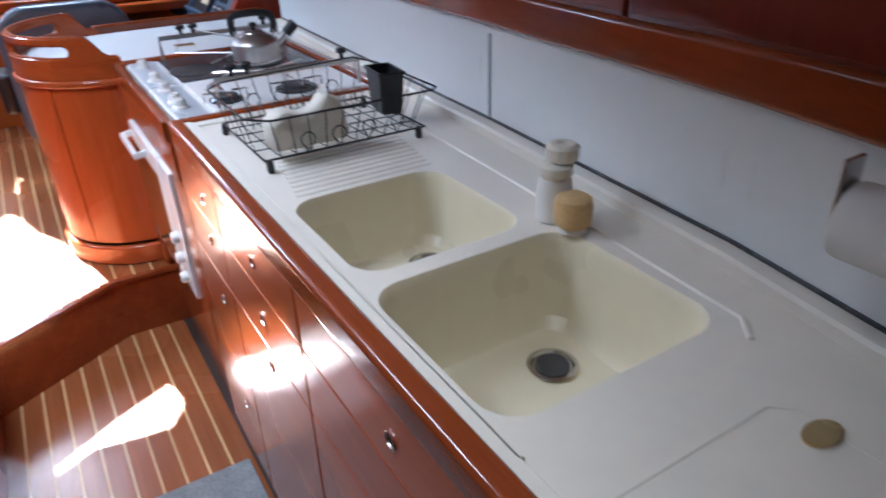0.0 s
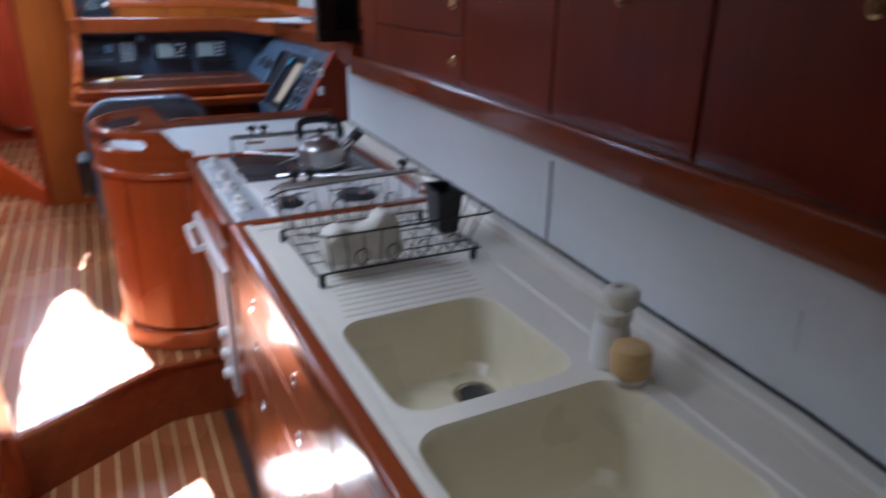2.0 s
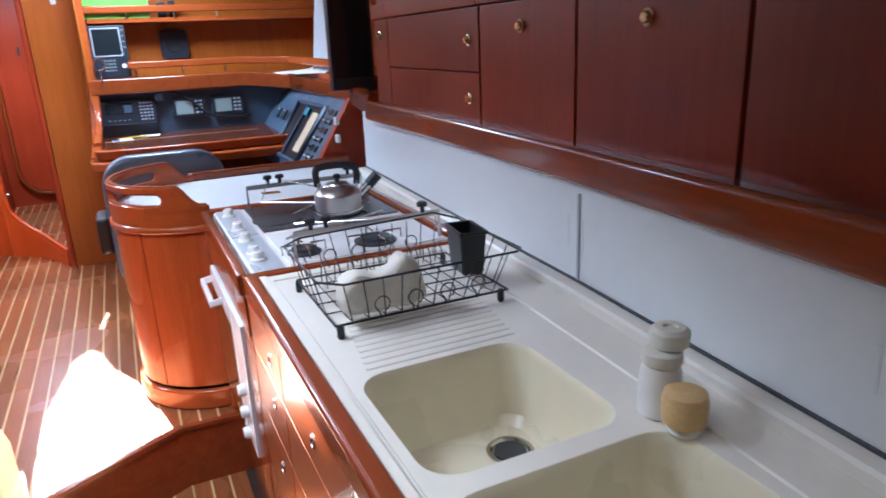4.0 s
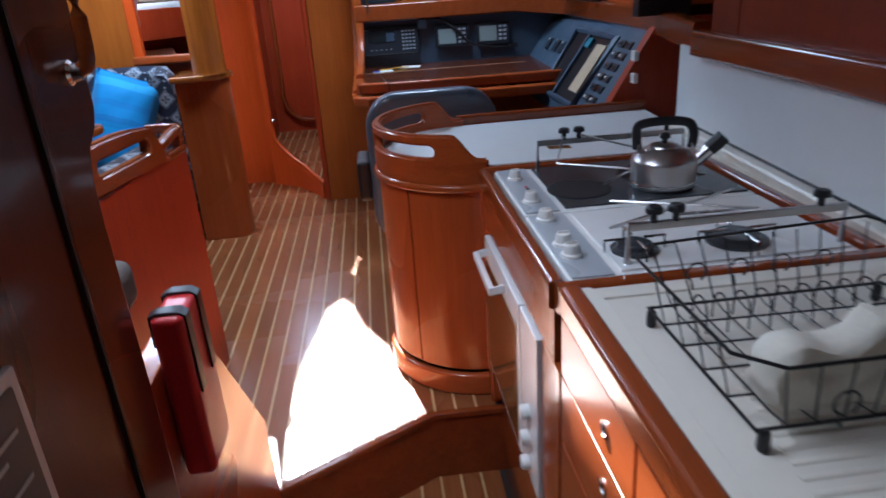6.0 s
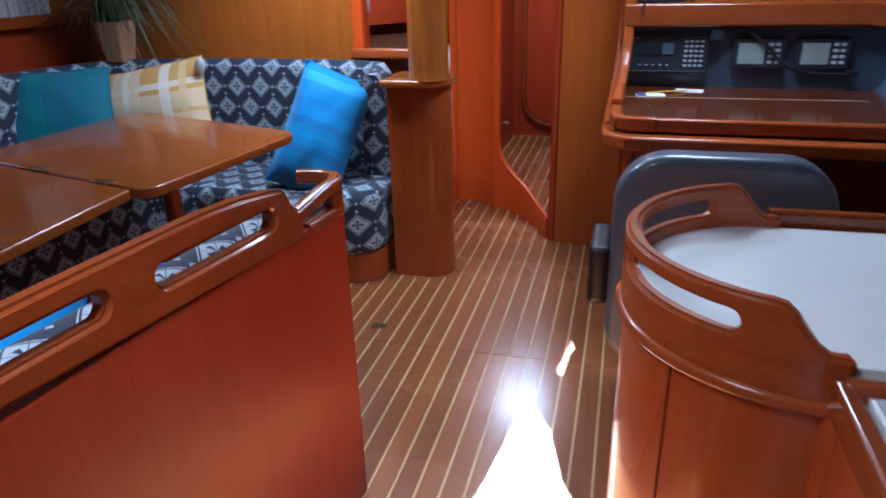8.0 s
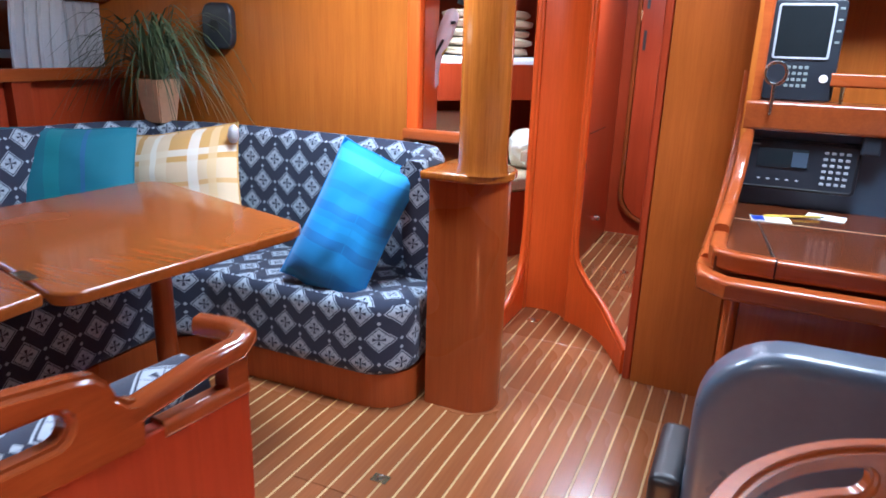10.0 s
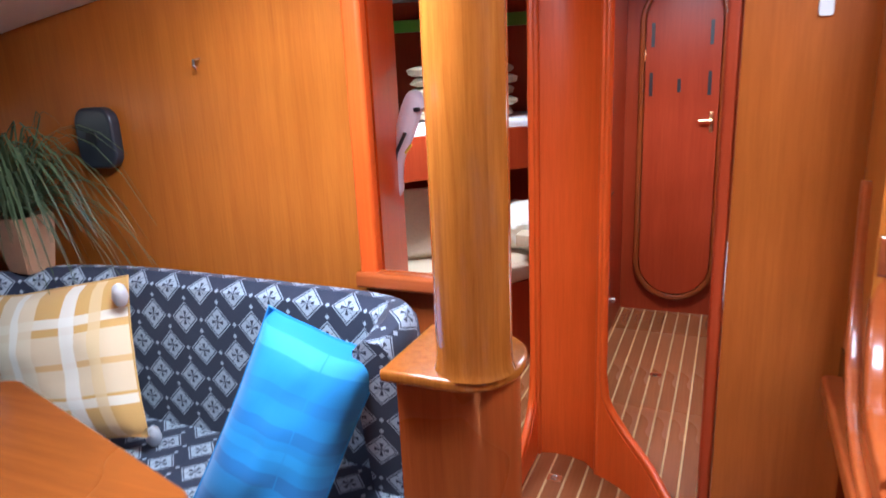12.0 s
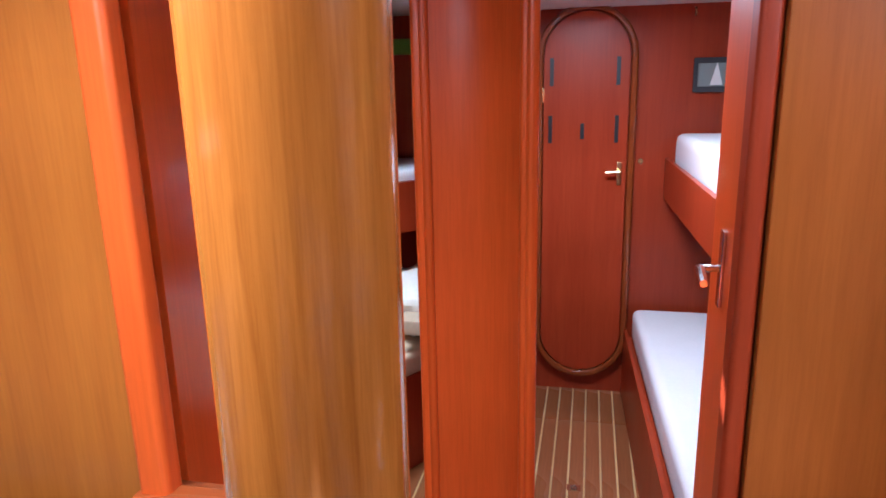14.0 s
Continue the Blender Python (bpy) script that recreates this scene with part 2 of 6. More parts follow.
M_BLUEBAG = plain("blue_plastic", (0.01, 0.035, 0.30), 0.3, speck=0.15)
M_YELLOW = plain("yellow_strap", (0.65, 0.48, 0.05), 0.6)
M_PINKBAG = plain("pale_pink_cover", (0.66, 0.52, 0.52), 0.6, speck=0.12, scale=25)
M_FABRIC = fabric_navy()
M_BLUE = striped("blue_striped_cloth", (0.015, 0.26, 0.62),
                 [(0.10, 0.05, (0.01, 0.18, 0.50)), (0.33, 0.035, (0.01, 0.15, 0.42)), (0.45, 0.025, (0.02, 0.30, 0.66)),
                  (0.55, 0.03, (0.01, 0.17, 0.46)), (0.70, 0.03, (0.012, 0.20, 0.53)), (0.90, 0.04, (0.05, 0.36, 0.70))],
                 [(0.62, 0.006, (0.014, 0.24, 0.58))])
M_TEAL = striped("teal_striped_cloth", (0.010, 0.17, 0.24), [], [(0.3, 0.03, (0.02, 0.10, 0.24)), (0.5, 0.05, (0.01, 0.22, 0.26)), (0.7, 0.015, (0.03, 0.12, 0.30))])
M_PLAID = striped("orange_plaid_cloth", (0.72, 0.40, 0.12),
                  [(0.5, 0.20, (0.78, 0.62, 0.42)), (0.78, 0.03, (0.85, 0.78, 0.65)), (0.25, 0.03, (0.85, 0.78, 0.65)), (0.5, 0.02, (0.70, 0.38, 0.12))],
                  [(0.18, 0.05, (0.82, 0.72, 0.55)), (0.40, 0.12, (0.80, 0.66, 0.46)), (0.40, 0.025, (0.88, 0.82, 0.72)), (0.72, 0.04, (0.88, 0.82, 0.72)), (0.86, 0.03, (0.78, 0.55, 0.28))])


# ---- mesh helpers ----
ROOT = {}


def finish(bm, smooth=True, angle=35):
    bmesh.ops.recalc_face_normals(bm, faces=bm.faces)
    for f in bm.faces:
        f.smooth = smooth
    if smooth:
        for e in bm.edges:
            if len(e.link_faces) == 2 and e.calc_face_angle(0) > radians(angle):
                e.smooth = False
    return bm


def mesh_of(name, bm, material, origin):
    """Mesh data with normals weighted by area, so that broad flat faces stay flat beside their bevels."""
    finish(bm)
    bmesh.ops.translate(bm, vec=-Vector(origin), verts=bm.verts)
    bmesh.ops.scale(bm, vec=(K, K, K), verts=bm.verts)
    bm.normal_update()
    limit = math.cos(radians(38))
    area = {f: f.calc_area() for f in bm.faces}
    normals = []
    for f in bm.faces:
        for v in f.verts:
            n = Vector((0, 0, 0))
            for g in v.link_faces:
                if g.normal.dot(f.normal) > limit:
                    n += g.normal * area[g]
            normals.append(n.normalized() if n.length > 1e-12 else f.normal.copy())
    me = bpy.data.meshes.new(name)
    bm.to_mesh(me)
    bm.free()
    me.normals_split_custom_set(normals)
    for m in (material if isinstance(material, (list, tuple)) else [material]):
        me.materials.append(m)
    return me


def thing(name, at, label="", category="", group="", kind=""):
    o = new(name)
    o.location = Vector(at) * K
    o.empty_display_size = 0.05
    ROOT[o] = Vector(at)
    return tagged(o, label, category, group, kind)


def part(name, bm, material, parent, label=""):
    """One mesh, given in world metres, under a thing or a part."""
    origin = ROOT[parent]
    o = new(name, mesh_of(name, bm, material, origin))
    o.parent = parent
    ROOT[o] = origin
    return tagged(o, label)


def solo(name, bm, material, label="", category="", group="", kind=""):
    """A thing that is one mesh, its origin at the middle of its base."""
    lo = [min(v.co[i] for v in bm.verts) for i in range(3)]
    hi = [max(v.co[i] for v in bm.verts) for i in range(3)]
    at = Vector(((lo[0] + hi[0]) / 2, (lo[1] + hi[1]) / 2, lo[2]))
    o = new(name, mesh_of(name, bm, material, at))
    o.location = at * K
    ROOT[o] = at
    return tagged(o, label, category, group, kind)


def box(x0, x1, y0, y1, z0, z1, bev=0.0, seg=2, bm=None):
    b = bmesh.new()
    bmesh.ops.create_cube(b, size=1)
    for v in b.verts:
        v.co = Vector(((x0 + x1) / 2 + v.co.x * (x1 - x0), (y0 + y1) / 2 + v.co.y * (y1 - y0), (z0 + z1) / 2 + v.co.z * (z1 - z0)))
    if bev:
        bmesh.ops.bevel(b, geom=b.edges[:], offset=bev, segments=seg, affect='EDGES', profile=0.6)
    return join(bm, b) if bm else b


def join(a, b):
    """Adds b to a."""
    me = bpy.data.meshes.new("tmp")
    b.to_mesh(me)
    b.free()
    a.from_mesh(me)
    bpy.data.meshes.remove(me)
    return a


AX = {"x": (1, 2, 0), "y": (0, 2, 1), "z": (0, 1, 2)}


def prism(pts, axis, a, b, bev=0.0, seg=2):
    """A polygon, given in the two other axes, thickened along one axis from a to b."""
    i, j, k = AX[axis]
    bm = bmesh.new()

    def put(p, h):
        c = [0, 0, 0]
        c[i], c[j], c[k] = p[0], p[1], h
        return bm.verts.new(c)
    lo = [put(p, a) for p in pts]
    hi = [put(p, b) for p in pts]
    n = len(pts)
    bm.faces.new(lo)
    bm.faces.new(hi[::-1])
    for q in range(n):
        bm.faces.new((lo[q], hi[q], hi[(q + 1) % n], lo[(q + 1) % n]))
    bmesh.ops.recalc_face_normals(bm, faces=bm.faces)
    if bev:
        es = [e for e in bm.edges if e.calc_face_angle(0) > radians(30)]
        bmesh.ops.bevel(bm, geom=es, offset=bev, segments=seg, affect='EDGES', profile=0.6)
    return bm


def arc(cx, cy, r, a0, a1, n=10, ry=None):
    ry = ry or r
    return [(cx + r * math.cos(radians(a0 + (a1 - a0) * i / n)), cy + ry * math.sin(radians(a0 + (a1 - a0) * i / n))) for i in range(n + 1)]


def round_rect(x0, x1, y0, y1, r, n=5):
    return (arc(x1 - r, y1 - r, r, 0, 90, n) + arc(x0 + r, y1 - r, r, 90, 180, n) + arc(x0 + r, y0 + r, r, 180, 270, n) + arc(x1 - r, y0 + r, r, 270, 360, n))


def sweep(path, section, closed=False, cap=True, up=(0, 0, 1), uv=False):
    """A section (side, up) carried along a path of 3D points. uv in metres along path and section."""
    P = [Vector(p) for p in path]
    up = Vector(up)
    n = len(P)
    bm = bmesh.new()
    lay = bm.loops.layers.uv.new("UVMap") if uv else None
    rings, dist = [], [0.0]
    for q in range(n):
        a = P[(q - 1) % n] if (closed or q > 0) else P[q]
        b = P[(q + 1) % n] if (closed or q < n - 1) else P[q]
        t = (b - a).normalized()
        side = t.cross(up)
        if side.length < 1e-4:
            side = t.cross(Vector((0, 1, 0)))
        side.normalize()
        upv = side.cross(t)
        if q:
            dist.append(dist[-1] + (P[q] - P[q - 1]).length)
        k = 1.0
        if (closed or 0 < q < n - 1):
            d1, d2 = (P[q] - a).normalized(), (b - P[q]).normalized()
            k = 1 / max(0.6, math.cos(d1.angle(d2, 0) / 2))
        sec = section(dist[-1]) if callable(section) else section
        rings.append([bm.verts.new(P[q] + side * s * k + upv * h) for s, h in sec])
    m = len(rings[0])
    sec = section(0) if callable(section) else section
    sl = [0.0]
    for q in range(m):
        s0, s1 = sec[q], sec[(q + 1) % m]
        sl.append(sl[-1] + math.hypot(s1[0] - s0[0], s1[1] - s0[1]))
    for q in range(n if closed else n - 1):
        r0, r1 = rings[q], rings[(q + 1) % n]
        for w in range(m):
            f = bm.faces.new((r0[w], r0[(w + 1) % m], r1[(w + 1) % m], r1[w]))
            if uv:
                d0, d1 = dist[q], dist[q + 1] if q + 1 < n else dist[q] + 0.1
                for l, c in zip(f.loops, ((d0, sl[w]), (d0, sl[w + 1]), (d1, sl[w + 1]), (d1, sl[w]))):
                    l[lay].uv = c
    if cap and not closed:
        for r, d in ((rings[0], 0), (rings[-1][::-1], dist[-1])):
            f = bm.faces.new(r)
            if uv:
                for l in f.loops:
                    l[lay].uv = (l.vert.co.x + l.vert.co.y, l.vert.co.z)
    return bm


def circle(r, n=8, rx=None):
    return [((rx or r) * math.cos(2 * math.pi * i / n), r * math.sin(2 * math.pi * i / n)) for i in range(n)]


def tube(path, r, n=6, closed=False):
    return sweep(path, circle(r, n), closed)


def lathe(profile, at=(0, 0, 0), seg=24):
    """A profile of (radius, height) turned round a vertical axis."""
    bm = bmesh.new()
    rings = []
    for r, h in profile:
        rings.append([bm.verts.new((at[0] + r * math.cos(2 * math.pi * i / seg), at[1] + r * math.sin(2 * math.pi * i / seg), at[2] + h)) for i in range(seg)])
    for a, b in zip(rings, rings[1:]):
        for i in range(seg):
            bm.faces.new((a[i], a[(i + 1) % seg], b[(i + 1) % seg], b[i]))
    bm.faces.new(rings[0][::-1])
    bm.faces.new(rings[-1])
    bmesh.ops.remove_doubles(bm, verts=bm.verts, dist=1e-5)
    return bm


def moved(bm, m):
    bmesh.ops.transform(bm, matrix=m, verts=bm.verts)
    return bm


def smooth_path(pts, n=6, closed=False):
    """A Catmull-Rom line through the points."""
    P = [Vector(p) for p in pts]
    out = []
    m = len(P)
    for i in range(m if closed else m - 1):
        g = (lambda k: P[k % m]) if closed else (lambda k: P[max(0, min(m - 1, k))])
        p0, p1, p2, p3 = g(i - 1), g(i), g(i + 1), g(i + 2)
        for k in range(n):
            t = k / n
            out.append(0.5 * (2 * p1 + (p2 - p0) * t + (2 * p0 - 5 * p1 + 4 * p2 - p3) * t * t + (3 * p1 - p0 - 3 * p2 + p3) * t ** 3))
    if not closed:
        out.append(P[-1])
    return out


def wall_with_hole(axis, a, b, outer, holes):
    """A slab across an axis with rectangular openings through it. outer and holes: (u0, u1, v0, v1)."""
    us = sorted({outer[0], outer[1], *[h[0] for h in holes], *[h[1] for h in holes]})
    vs = sorted({outer[2], outer[3], *[h[2] for h in holes], *[h[3] for h in holes]})
    i, j, k = AX[axis]
    bm = bmesh.new()
    for u0, u1 in zip(us, us[1:]):
        for v0, v1 in zip(vs, vs[1:]):
            um, vm = (u0 + u1) / 2, (v0 + v1) / 2
            if any(h[0] < um < h[1] and h[2] < vm < h[3] for h in holes):
                continue
            lo, hi = [0, 0, 0], [0, 0, 0]
            lo[i], hi[i], lo[j], hi[j], lo[k], hi[k] = u0, u1, v0, v1, a, b
            box(lo[0], hi[0], lo[1], hi[1], lo[2], hi[2], bm=bm)
    bmesh.ops.remove_doubles(bm, verts=bm.verts, dist=1e-5)
    seen = {}
    for f in bm.faces:
        seen.setdefault(tuple(sorted(v.index for v in f.verts)), []).append(f)
    bmesh.ops.delete(bm, geom=[f for fs in seen.values() if len(fs) > 1 for f in fs], context='FACES_ONLY')
    return bm


# ---- the large structure ----
DECK = 2.08
LOW = -0.27         # sole of the galley, one step below the saloon
SHIFT = Vector((0.2, -0.95))


def shaft(pts, z=0.0):
    """The outline in the deck through which the sun reaches this outline at height z."""
    return [(x - SHIFT.x * (DECK - z), y - SHIFT.y * (DECK - z)) for x, y in pts]


def shaft_side(pts):
    """The same for an outline (y, z) on the front of the galley units."""
    return [(0.745 - SHIFT.x * (DECK - z), y - SHIFT.y * (DECK - z)) for y, z in pts]


# Unseen deck cutouts: six shaped to the sun patches, the rest hold lamps.
DECK_CUTOUTS = [shaft([(0.05, 2.338), (0.30, 2.48), (0.53, 2.605), (0.50, 2.70), (0.43, 2.95), (0.38, 3.12), (0.29, 3.30), (0.235, 3.52), (0.19, 3.60), (0.12, 3.50), (0.085, 3.25), (0.04, 3.00), (0.03, 2.65)]),
           shaft([(-0.112, 3.03), (-0.095, 3.04), (-0.080, 2.95), (-0.018, 2.60), (0.035, 2.30), (0.010, 2.28), (-0.045, 2.60)]),
           shaft([(0.60, 2.18), (0.625, 2.02), (0.55, 1.91), (0.30, 1.95), (0.13, 1.87), (0.20, 1.95), (0.40, 2.08)], LOW),
           shaft([(0.225, 3.86), (0.25, 3.84), (0.262, 4.0), (0.30, 4.1), (0.31, 4.27), (0.29, 4.27), (0.255, 4.06)]),
           shaft_side([(1.42, 0.775), (0.98, 0.80), (1.00, 0.76), (1.25, 0.655), (1.70, 0.545), (1.68, 0.65)]),
           shaft_side([(1.70, 0.12), (1.30, 0.44), (0.91, 0.665), (0.85, 0.62), (1.20, 0.36), (1.52, 0.09)]),
           [(-1.1, 4.0), (-0.6, 4.0), (-0.6, 4.5), (-1.1, 4.5)],
           [(-0.2, 1.25), (0.25, 1.25), (0.25, 2.25), (-0.2, 2.25)],
           [(-1.5, 6.1), (-1.1, 6.1), (-1.1, 6.5), (-1.5, 6.5)],
           [(0.4, 4.1), (0.88, 4.1), (0.88, 4.6), (0.4, 4.6)],
           [(0.20, 0.28), (0.64, 0.28), (0.64, 0.62), (0.20, 0.62)],
           [(-0.47, 6.25), (-0.01, 6.25), (-0.01, 6.8), (-0.47, 6.8)]]


def deck():
    bm = bmesh.new()
    for z in (DECK, DECK + 0.03):
        edges = []
        for lp in [[(-3.1, -1.6), (2.2, -1.6), (2.2, 9.0), (-3.1, 9.0)]] + DECK_CUTOUTS:
            vs = [bm.verts.new((x, y, z)) for x, y in lp]
            edges += [bm.edges.new((vs[i], vs[(i + 1) % len(vs)])) for i in range(len(vs))]
        bmesh.ops.triangle_fill(bm, use_beauty=True, use_dissolve=False, edges=edges)
    for lp in DECK_CUTOUTS:
        for p, q in zip(lp, lp[1:] + lp[:1]):
            bm.faces.new([bm.verts.new(c) for c in ((*p, DECK), (*q, DECK), (*q, DECK + 0.03), (*p, DECK + 0.03))])
    bmesh.ops.remove_doubles(bm, verts=bm.verts, dist=1e-5)
    return bm


solo("ceiling", deck(), M_HEADLINER, kind="structure")
# unseen lids added above the lamp openings to keep the sun out
for n_, lp in enumerate(DECK_CUTOUTS[6:]):
    xs, ys = [p[0] for p in lp], [p[1] for p in lp]
    solo("deck_hatch_%d" % (n_ + 1), box(min(xs) - 0.03, max(xs) + 0.03, min(ys) - 0.03, max(ys) + 0.03, DECK + 0.032, DECK + 0.06, 0.008), M_HEADLINER, kind="structure")
for nm, x0, x1, y0, y1, holes in (("wall_port", -3.1, -3.04, -1.6, 9.0, [(2.8, 4.4, 1.45, 1.75)]), ("wall_starboard", 2.14, 2.2, -1.6, 9.0, [])):
    solo(nm, wall_with_hole("x", x0, x1, (y0, y1, -0.05, DECK), holes), W_Z, kind="structure")
solo("wall_aft", box(-3.04, 2.14, -1.6, -1.54, -0.35, DECK), W_Z, kind="structure")
solo("wall_forward_end", box(-3.04, 2.14, 8.94, 9.0, -0.05, DECK), W_Z, kind="structure")

solo("headliner_port", prism([(-1.86, DECK), (-1.86, 1.91), (-2.2, 1.86), (-3.04, 1.72), (-3.04, 1.76), (-2.2, 1.93), (-1.9, DECK)], "y", 2.0, 4.978), M_HEADLINER, kind="structure")
# main bulkhead of golden teak between saloon and forward cabins
solo("bulkhead_port", box(-3.04, -0.945, 4.98, 5.03, 0.0, DECK), W_GOLD, kind="structure")
solo("bulkhead_low", box(-0.945, -0.60, 4.985, 5.03, 0.0, 1.035), W_Z, kind="structure")
solo("door_trim", sweep([(-0.918, 4.965, 1.03), (-0.918, 4.965, DECK)], round_rect(-0.030, 0.030, -0.02, 0.03, 0.014), up=(0, 1, 0)), W_COL, kind="structure")
solo("sill_trim", sweep([(-0.95, 4.97, 1.035), (-0.60, 4.97, 1.035)], round_rect(-0.022, 0.045, -0.025, 0.025, 0.014)), W_X, kind="structure")
solo("door_jamb", prism([(-0.905, 5.03), (-1.06, 5.50), (-1.10, 5.50), (-0.97, 5.03)], "z", 0.0, DECK, 0.003), W_COL, kind="structure")

# starboard bulkhead beside the navigation desk
solo("bulkhead_starboard", prism([(0.078, 5.17), (0.40, 5.15), (0.43, 5.19), (0.43, 5.26), (0.078, 5.26)], "z", 0, DECK, 0.004), W_BULK, kind="structure")
solo("bulkhead_nav_back", box(0.43, 2.14, 5.22, 5.26, 0.0, DECK), W_GOLD, kind="structure")

# curved red bulkhead between the two forward doorways; both openings have round lower corners
colp = [(-0.640, 5.86), (-0.640, 5.80), (-0.625, 5.785), (-0.56, 5.80), (-0.49, 5.80), (-0.42, 5.775), (-0.36, 5.715), (-0.345, 5.725), (-0.345, 5.80)]
solo("bulkhead_column", prism(colp, "z", 0, DECK, 0.004), W_COL, kind="structure")
for x, y in ((-0.622, 5.785), (-0.355, 5.712)):
    solo("column_bead", tube([(x, y, 0.0), (x, y, DECK)], 0.014, 10), W_COL, kind="structure")
solo("passage_wall", box(-0.60, -0.56, 5.84, 7.68, 0.0, DECK), W_RED, kind="structure")
solo("passage_seam", box(-0.561, -0.557, 6.35, 7.3, 0.872, 0.876), M_SEAM, kind="structure")


def round_sill(pts, top, low, end, name):
    """A curved panel whose upper edge falls in a quarter round, with a rounded trim along it."""
    P = smooth_path([(x, y, 0) for x, y in pts], 5)
    n = len(P)
    crest = []
    for i in range(n):
        u = min(1.0, i / (n - 1) / end)
        a = math.acos(1 - u)
        crest.append(top - (top - low) * math.sin(a))
    bm = bmesh.new()
    rings = []
    for i in range(n):
        t = (P[min(n - 1, i + 1)] - P[max(0, i - 1)]).normalized()
        side = Vector((t.y, -t.x, 0)) * 0.018
        rings.append([bm.verts.new(P[i] + side), bm.verts.new(P[i] + side + Vector((0, 0, crest[i]))), bm.verts.new(P[i] - side + Vector((0, 0, crest[i]))), bm.verts.new(P[i] - side)])
    for r0, r1 in zip(rings, rings[1:]):
        for w in range(4):
            bm.faces.new((r0[w], r0[(w + 1) % 4], r1[(w + 1) % 4], r1[w]))
    bm.faces.new(rings[0][::-1]), bm.faces.new(rings[-1])
    solo("doorway_panel_" + name, bm, W_COL, kind="structure")
    line = [P[0] + Vector((0, 0, DECK - 0.002))] + [P[i] + Vector((0, 0, crest[i])) for i in range(n)]
    d = (P[-1] - P[0]).normalized()
    solo("doorway_trim_" + name, sweep(line, round_rect(-0.026, 0.026, -0.015, 0.015, 0.011), up=(d.y, -d.x, 0)), W_COL, kind="structure")


round_sill([(-0.345, 5.715), (-0.25, 5.66), (-0.14, 5.555), (-0.06, 5.43), (0.01, 5.29), (0.04, 5.22)], 0.46, 0.095, 1.0, "starboard")
round_sill([(-0.640, 5.80), (-0.640, 5.60), (-0.638, 5.40), (-0.635, 5.05)], 0.46, 0.07, 0.6, "port")
solo("doorway_jamb", sweep([(0.058, 5.215, 0.0), (0.058, 5.215, DECK)], round_rect(-0.018, 0.018, -0.035, 0.03, 0.012), up=(0, 1, 0)), W_RED, kind="structure")

# forward bulkhead with the arched door
solo("bulkhead_forward", box(-3.04, 2.14, 7.70, 7.74, 0.0, DECK), W_RED, kind="structure")

# galley front, hull lining and splashback
HULL = [(1.27, -1.5), (1.325, 0.18), (1.37, 0.45), (1.43, 1.22), (1.475, 2.1), (1.525, 3.0), (1.54, 3.4)]
solo("splashback", prism(HULL[:-1] + [(1.9, 3.0), (1.9, -1.5)], "z", 0.5, 1.115), M_LAMINATE, kind="structure")

# ---- floor ----
STEP = [(0.0, 2.27), (0.045, 2.295), (0.53, 2.575), (0.78, 2.57)]


def step_y(x):
    for (xa, ya), (xb, yb) in zip(STEP, STEP[1:]):
        if xa <= x <= xb:
            return ya + (yb - ya) * (x - xa) / (xb - xa)
    return STEP[0][1] if x < 0 else STEP[-1][1]


floor = thing("floor", (0, 0, 0), kind="structure")
part("subfloor", prism([(-3.04, -1.54), (0.0, -1.54)] + [(x, y + 0.01) for x, y in STEP] + [(2.14, 2.58), (2.14, 8.94), (-3.04, 8.94)], "z", -0.05, -0.004), M_SEAM, floor)
part("low_subfloor", box(0.0, 1.4, -1.54, 2.60, LOW - 0.05, LOW - 0.004), M_SEAM, floor)
part("riser", prism(STEP + [(x, y + 0.02) for x, y in STEP[::-1]], "z", LOW, -0.006), W_TRIM, floor)
part("nosing", sweep([(x, y + 0.004, -0.006) for x, y in STEP], round_rect(-0.012, 0.012, -0.016, 0.0075, 0.005, 3)), W_TRIM, floor)
PITCH = 0.072
plank_cache = {}
for i in range(-44, 22):
    x = 0.035 + i * PITCH
    for nm, a, b, mt in (("plank", x + 0.0045, x + PITCH - 0.0045, W_PLANK), ("strip", x - 0.0042, x + 0.0042, W_STRIP)):
        dz = 0.0 if nm == "plank" else -0.0004
        if x < -0.86:
            runs = [(1.352, 5.0), (5.03, 7.7)]
        elif x < -0.04:
            runs = [(1.352, 3.93), (3.932, 5.4), (5.402, 8.9)]
        else:
            runs = [(3.932, 5.4), (5.402, 8.9)]
            if x < 0.74:
                for y0, y1, z in ((None, 3.93, 0.0), (-1.5, None, LOW)):
                    pts = [(a, step_y(a) + 0.016 if y0 is None else y0), (b, step_y(b) + 0.016 if y0 is None else y0), (b, step_y(b) if y1 is None else y1), (a, step_y(a) if y1 is None else y1)]
                    part(nm, prism(pts, "z", z - 0.02, z + dz), mt, floor)
        for y0, y1 in runs:
            key = (nm, y0, y1)
            if key not in plank_cache:
                plank_cache[key] = mesh_of(nm, box(-(b - a) / 2, (b - a) / 2, 0, y1 - y0, -0.02, 0.0, 0.0012, 1), mt, (0, 0, 0))
            o = new(nm, plank_cache[key])
            o.location = Vector(((a + b) / 2, y0, dz)) * K
            o.parent = floor

CT = 0.832          # counter height
FX = 0.745          # front of the galley units


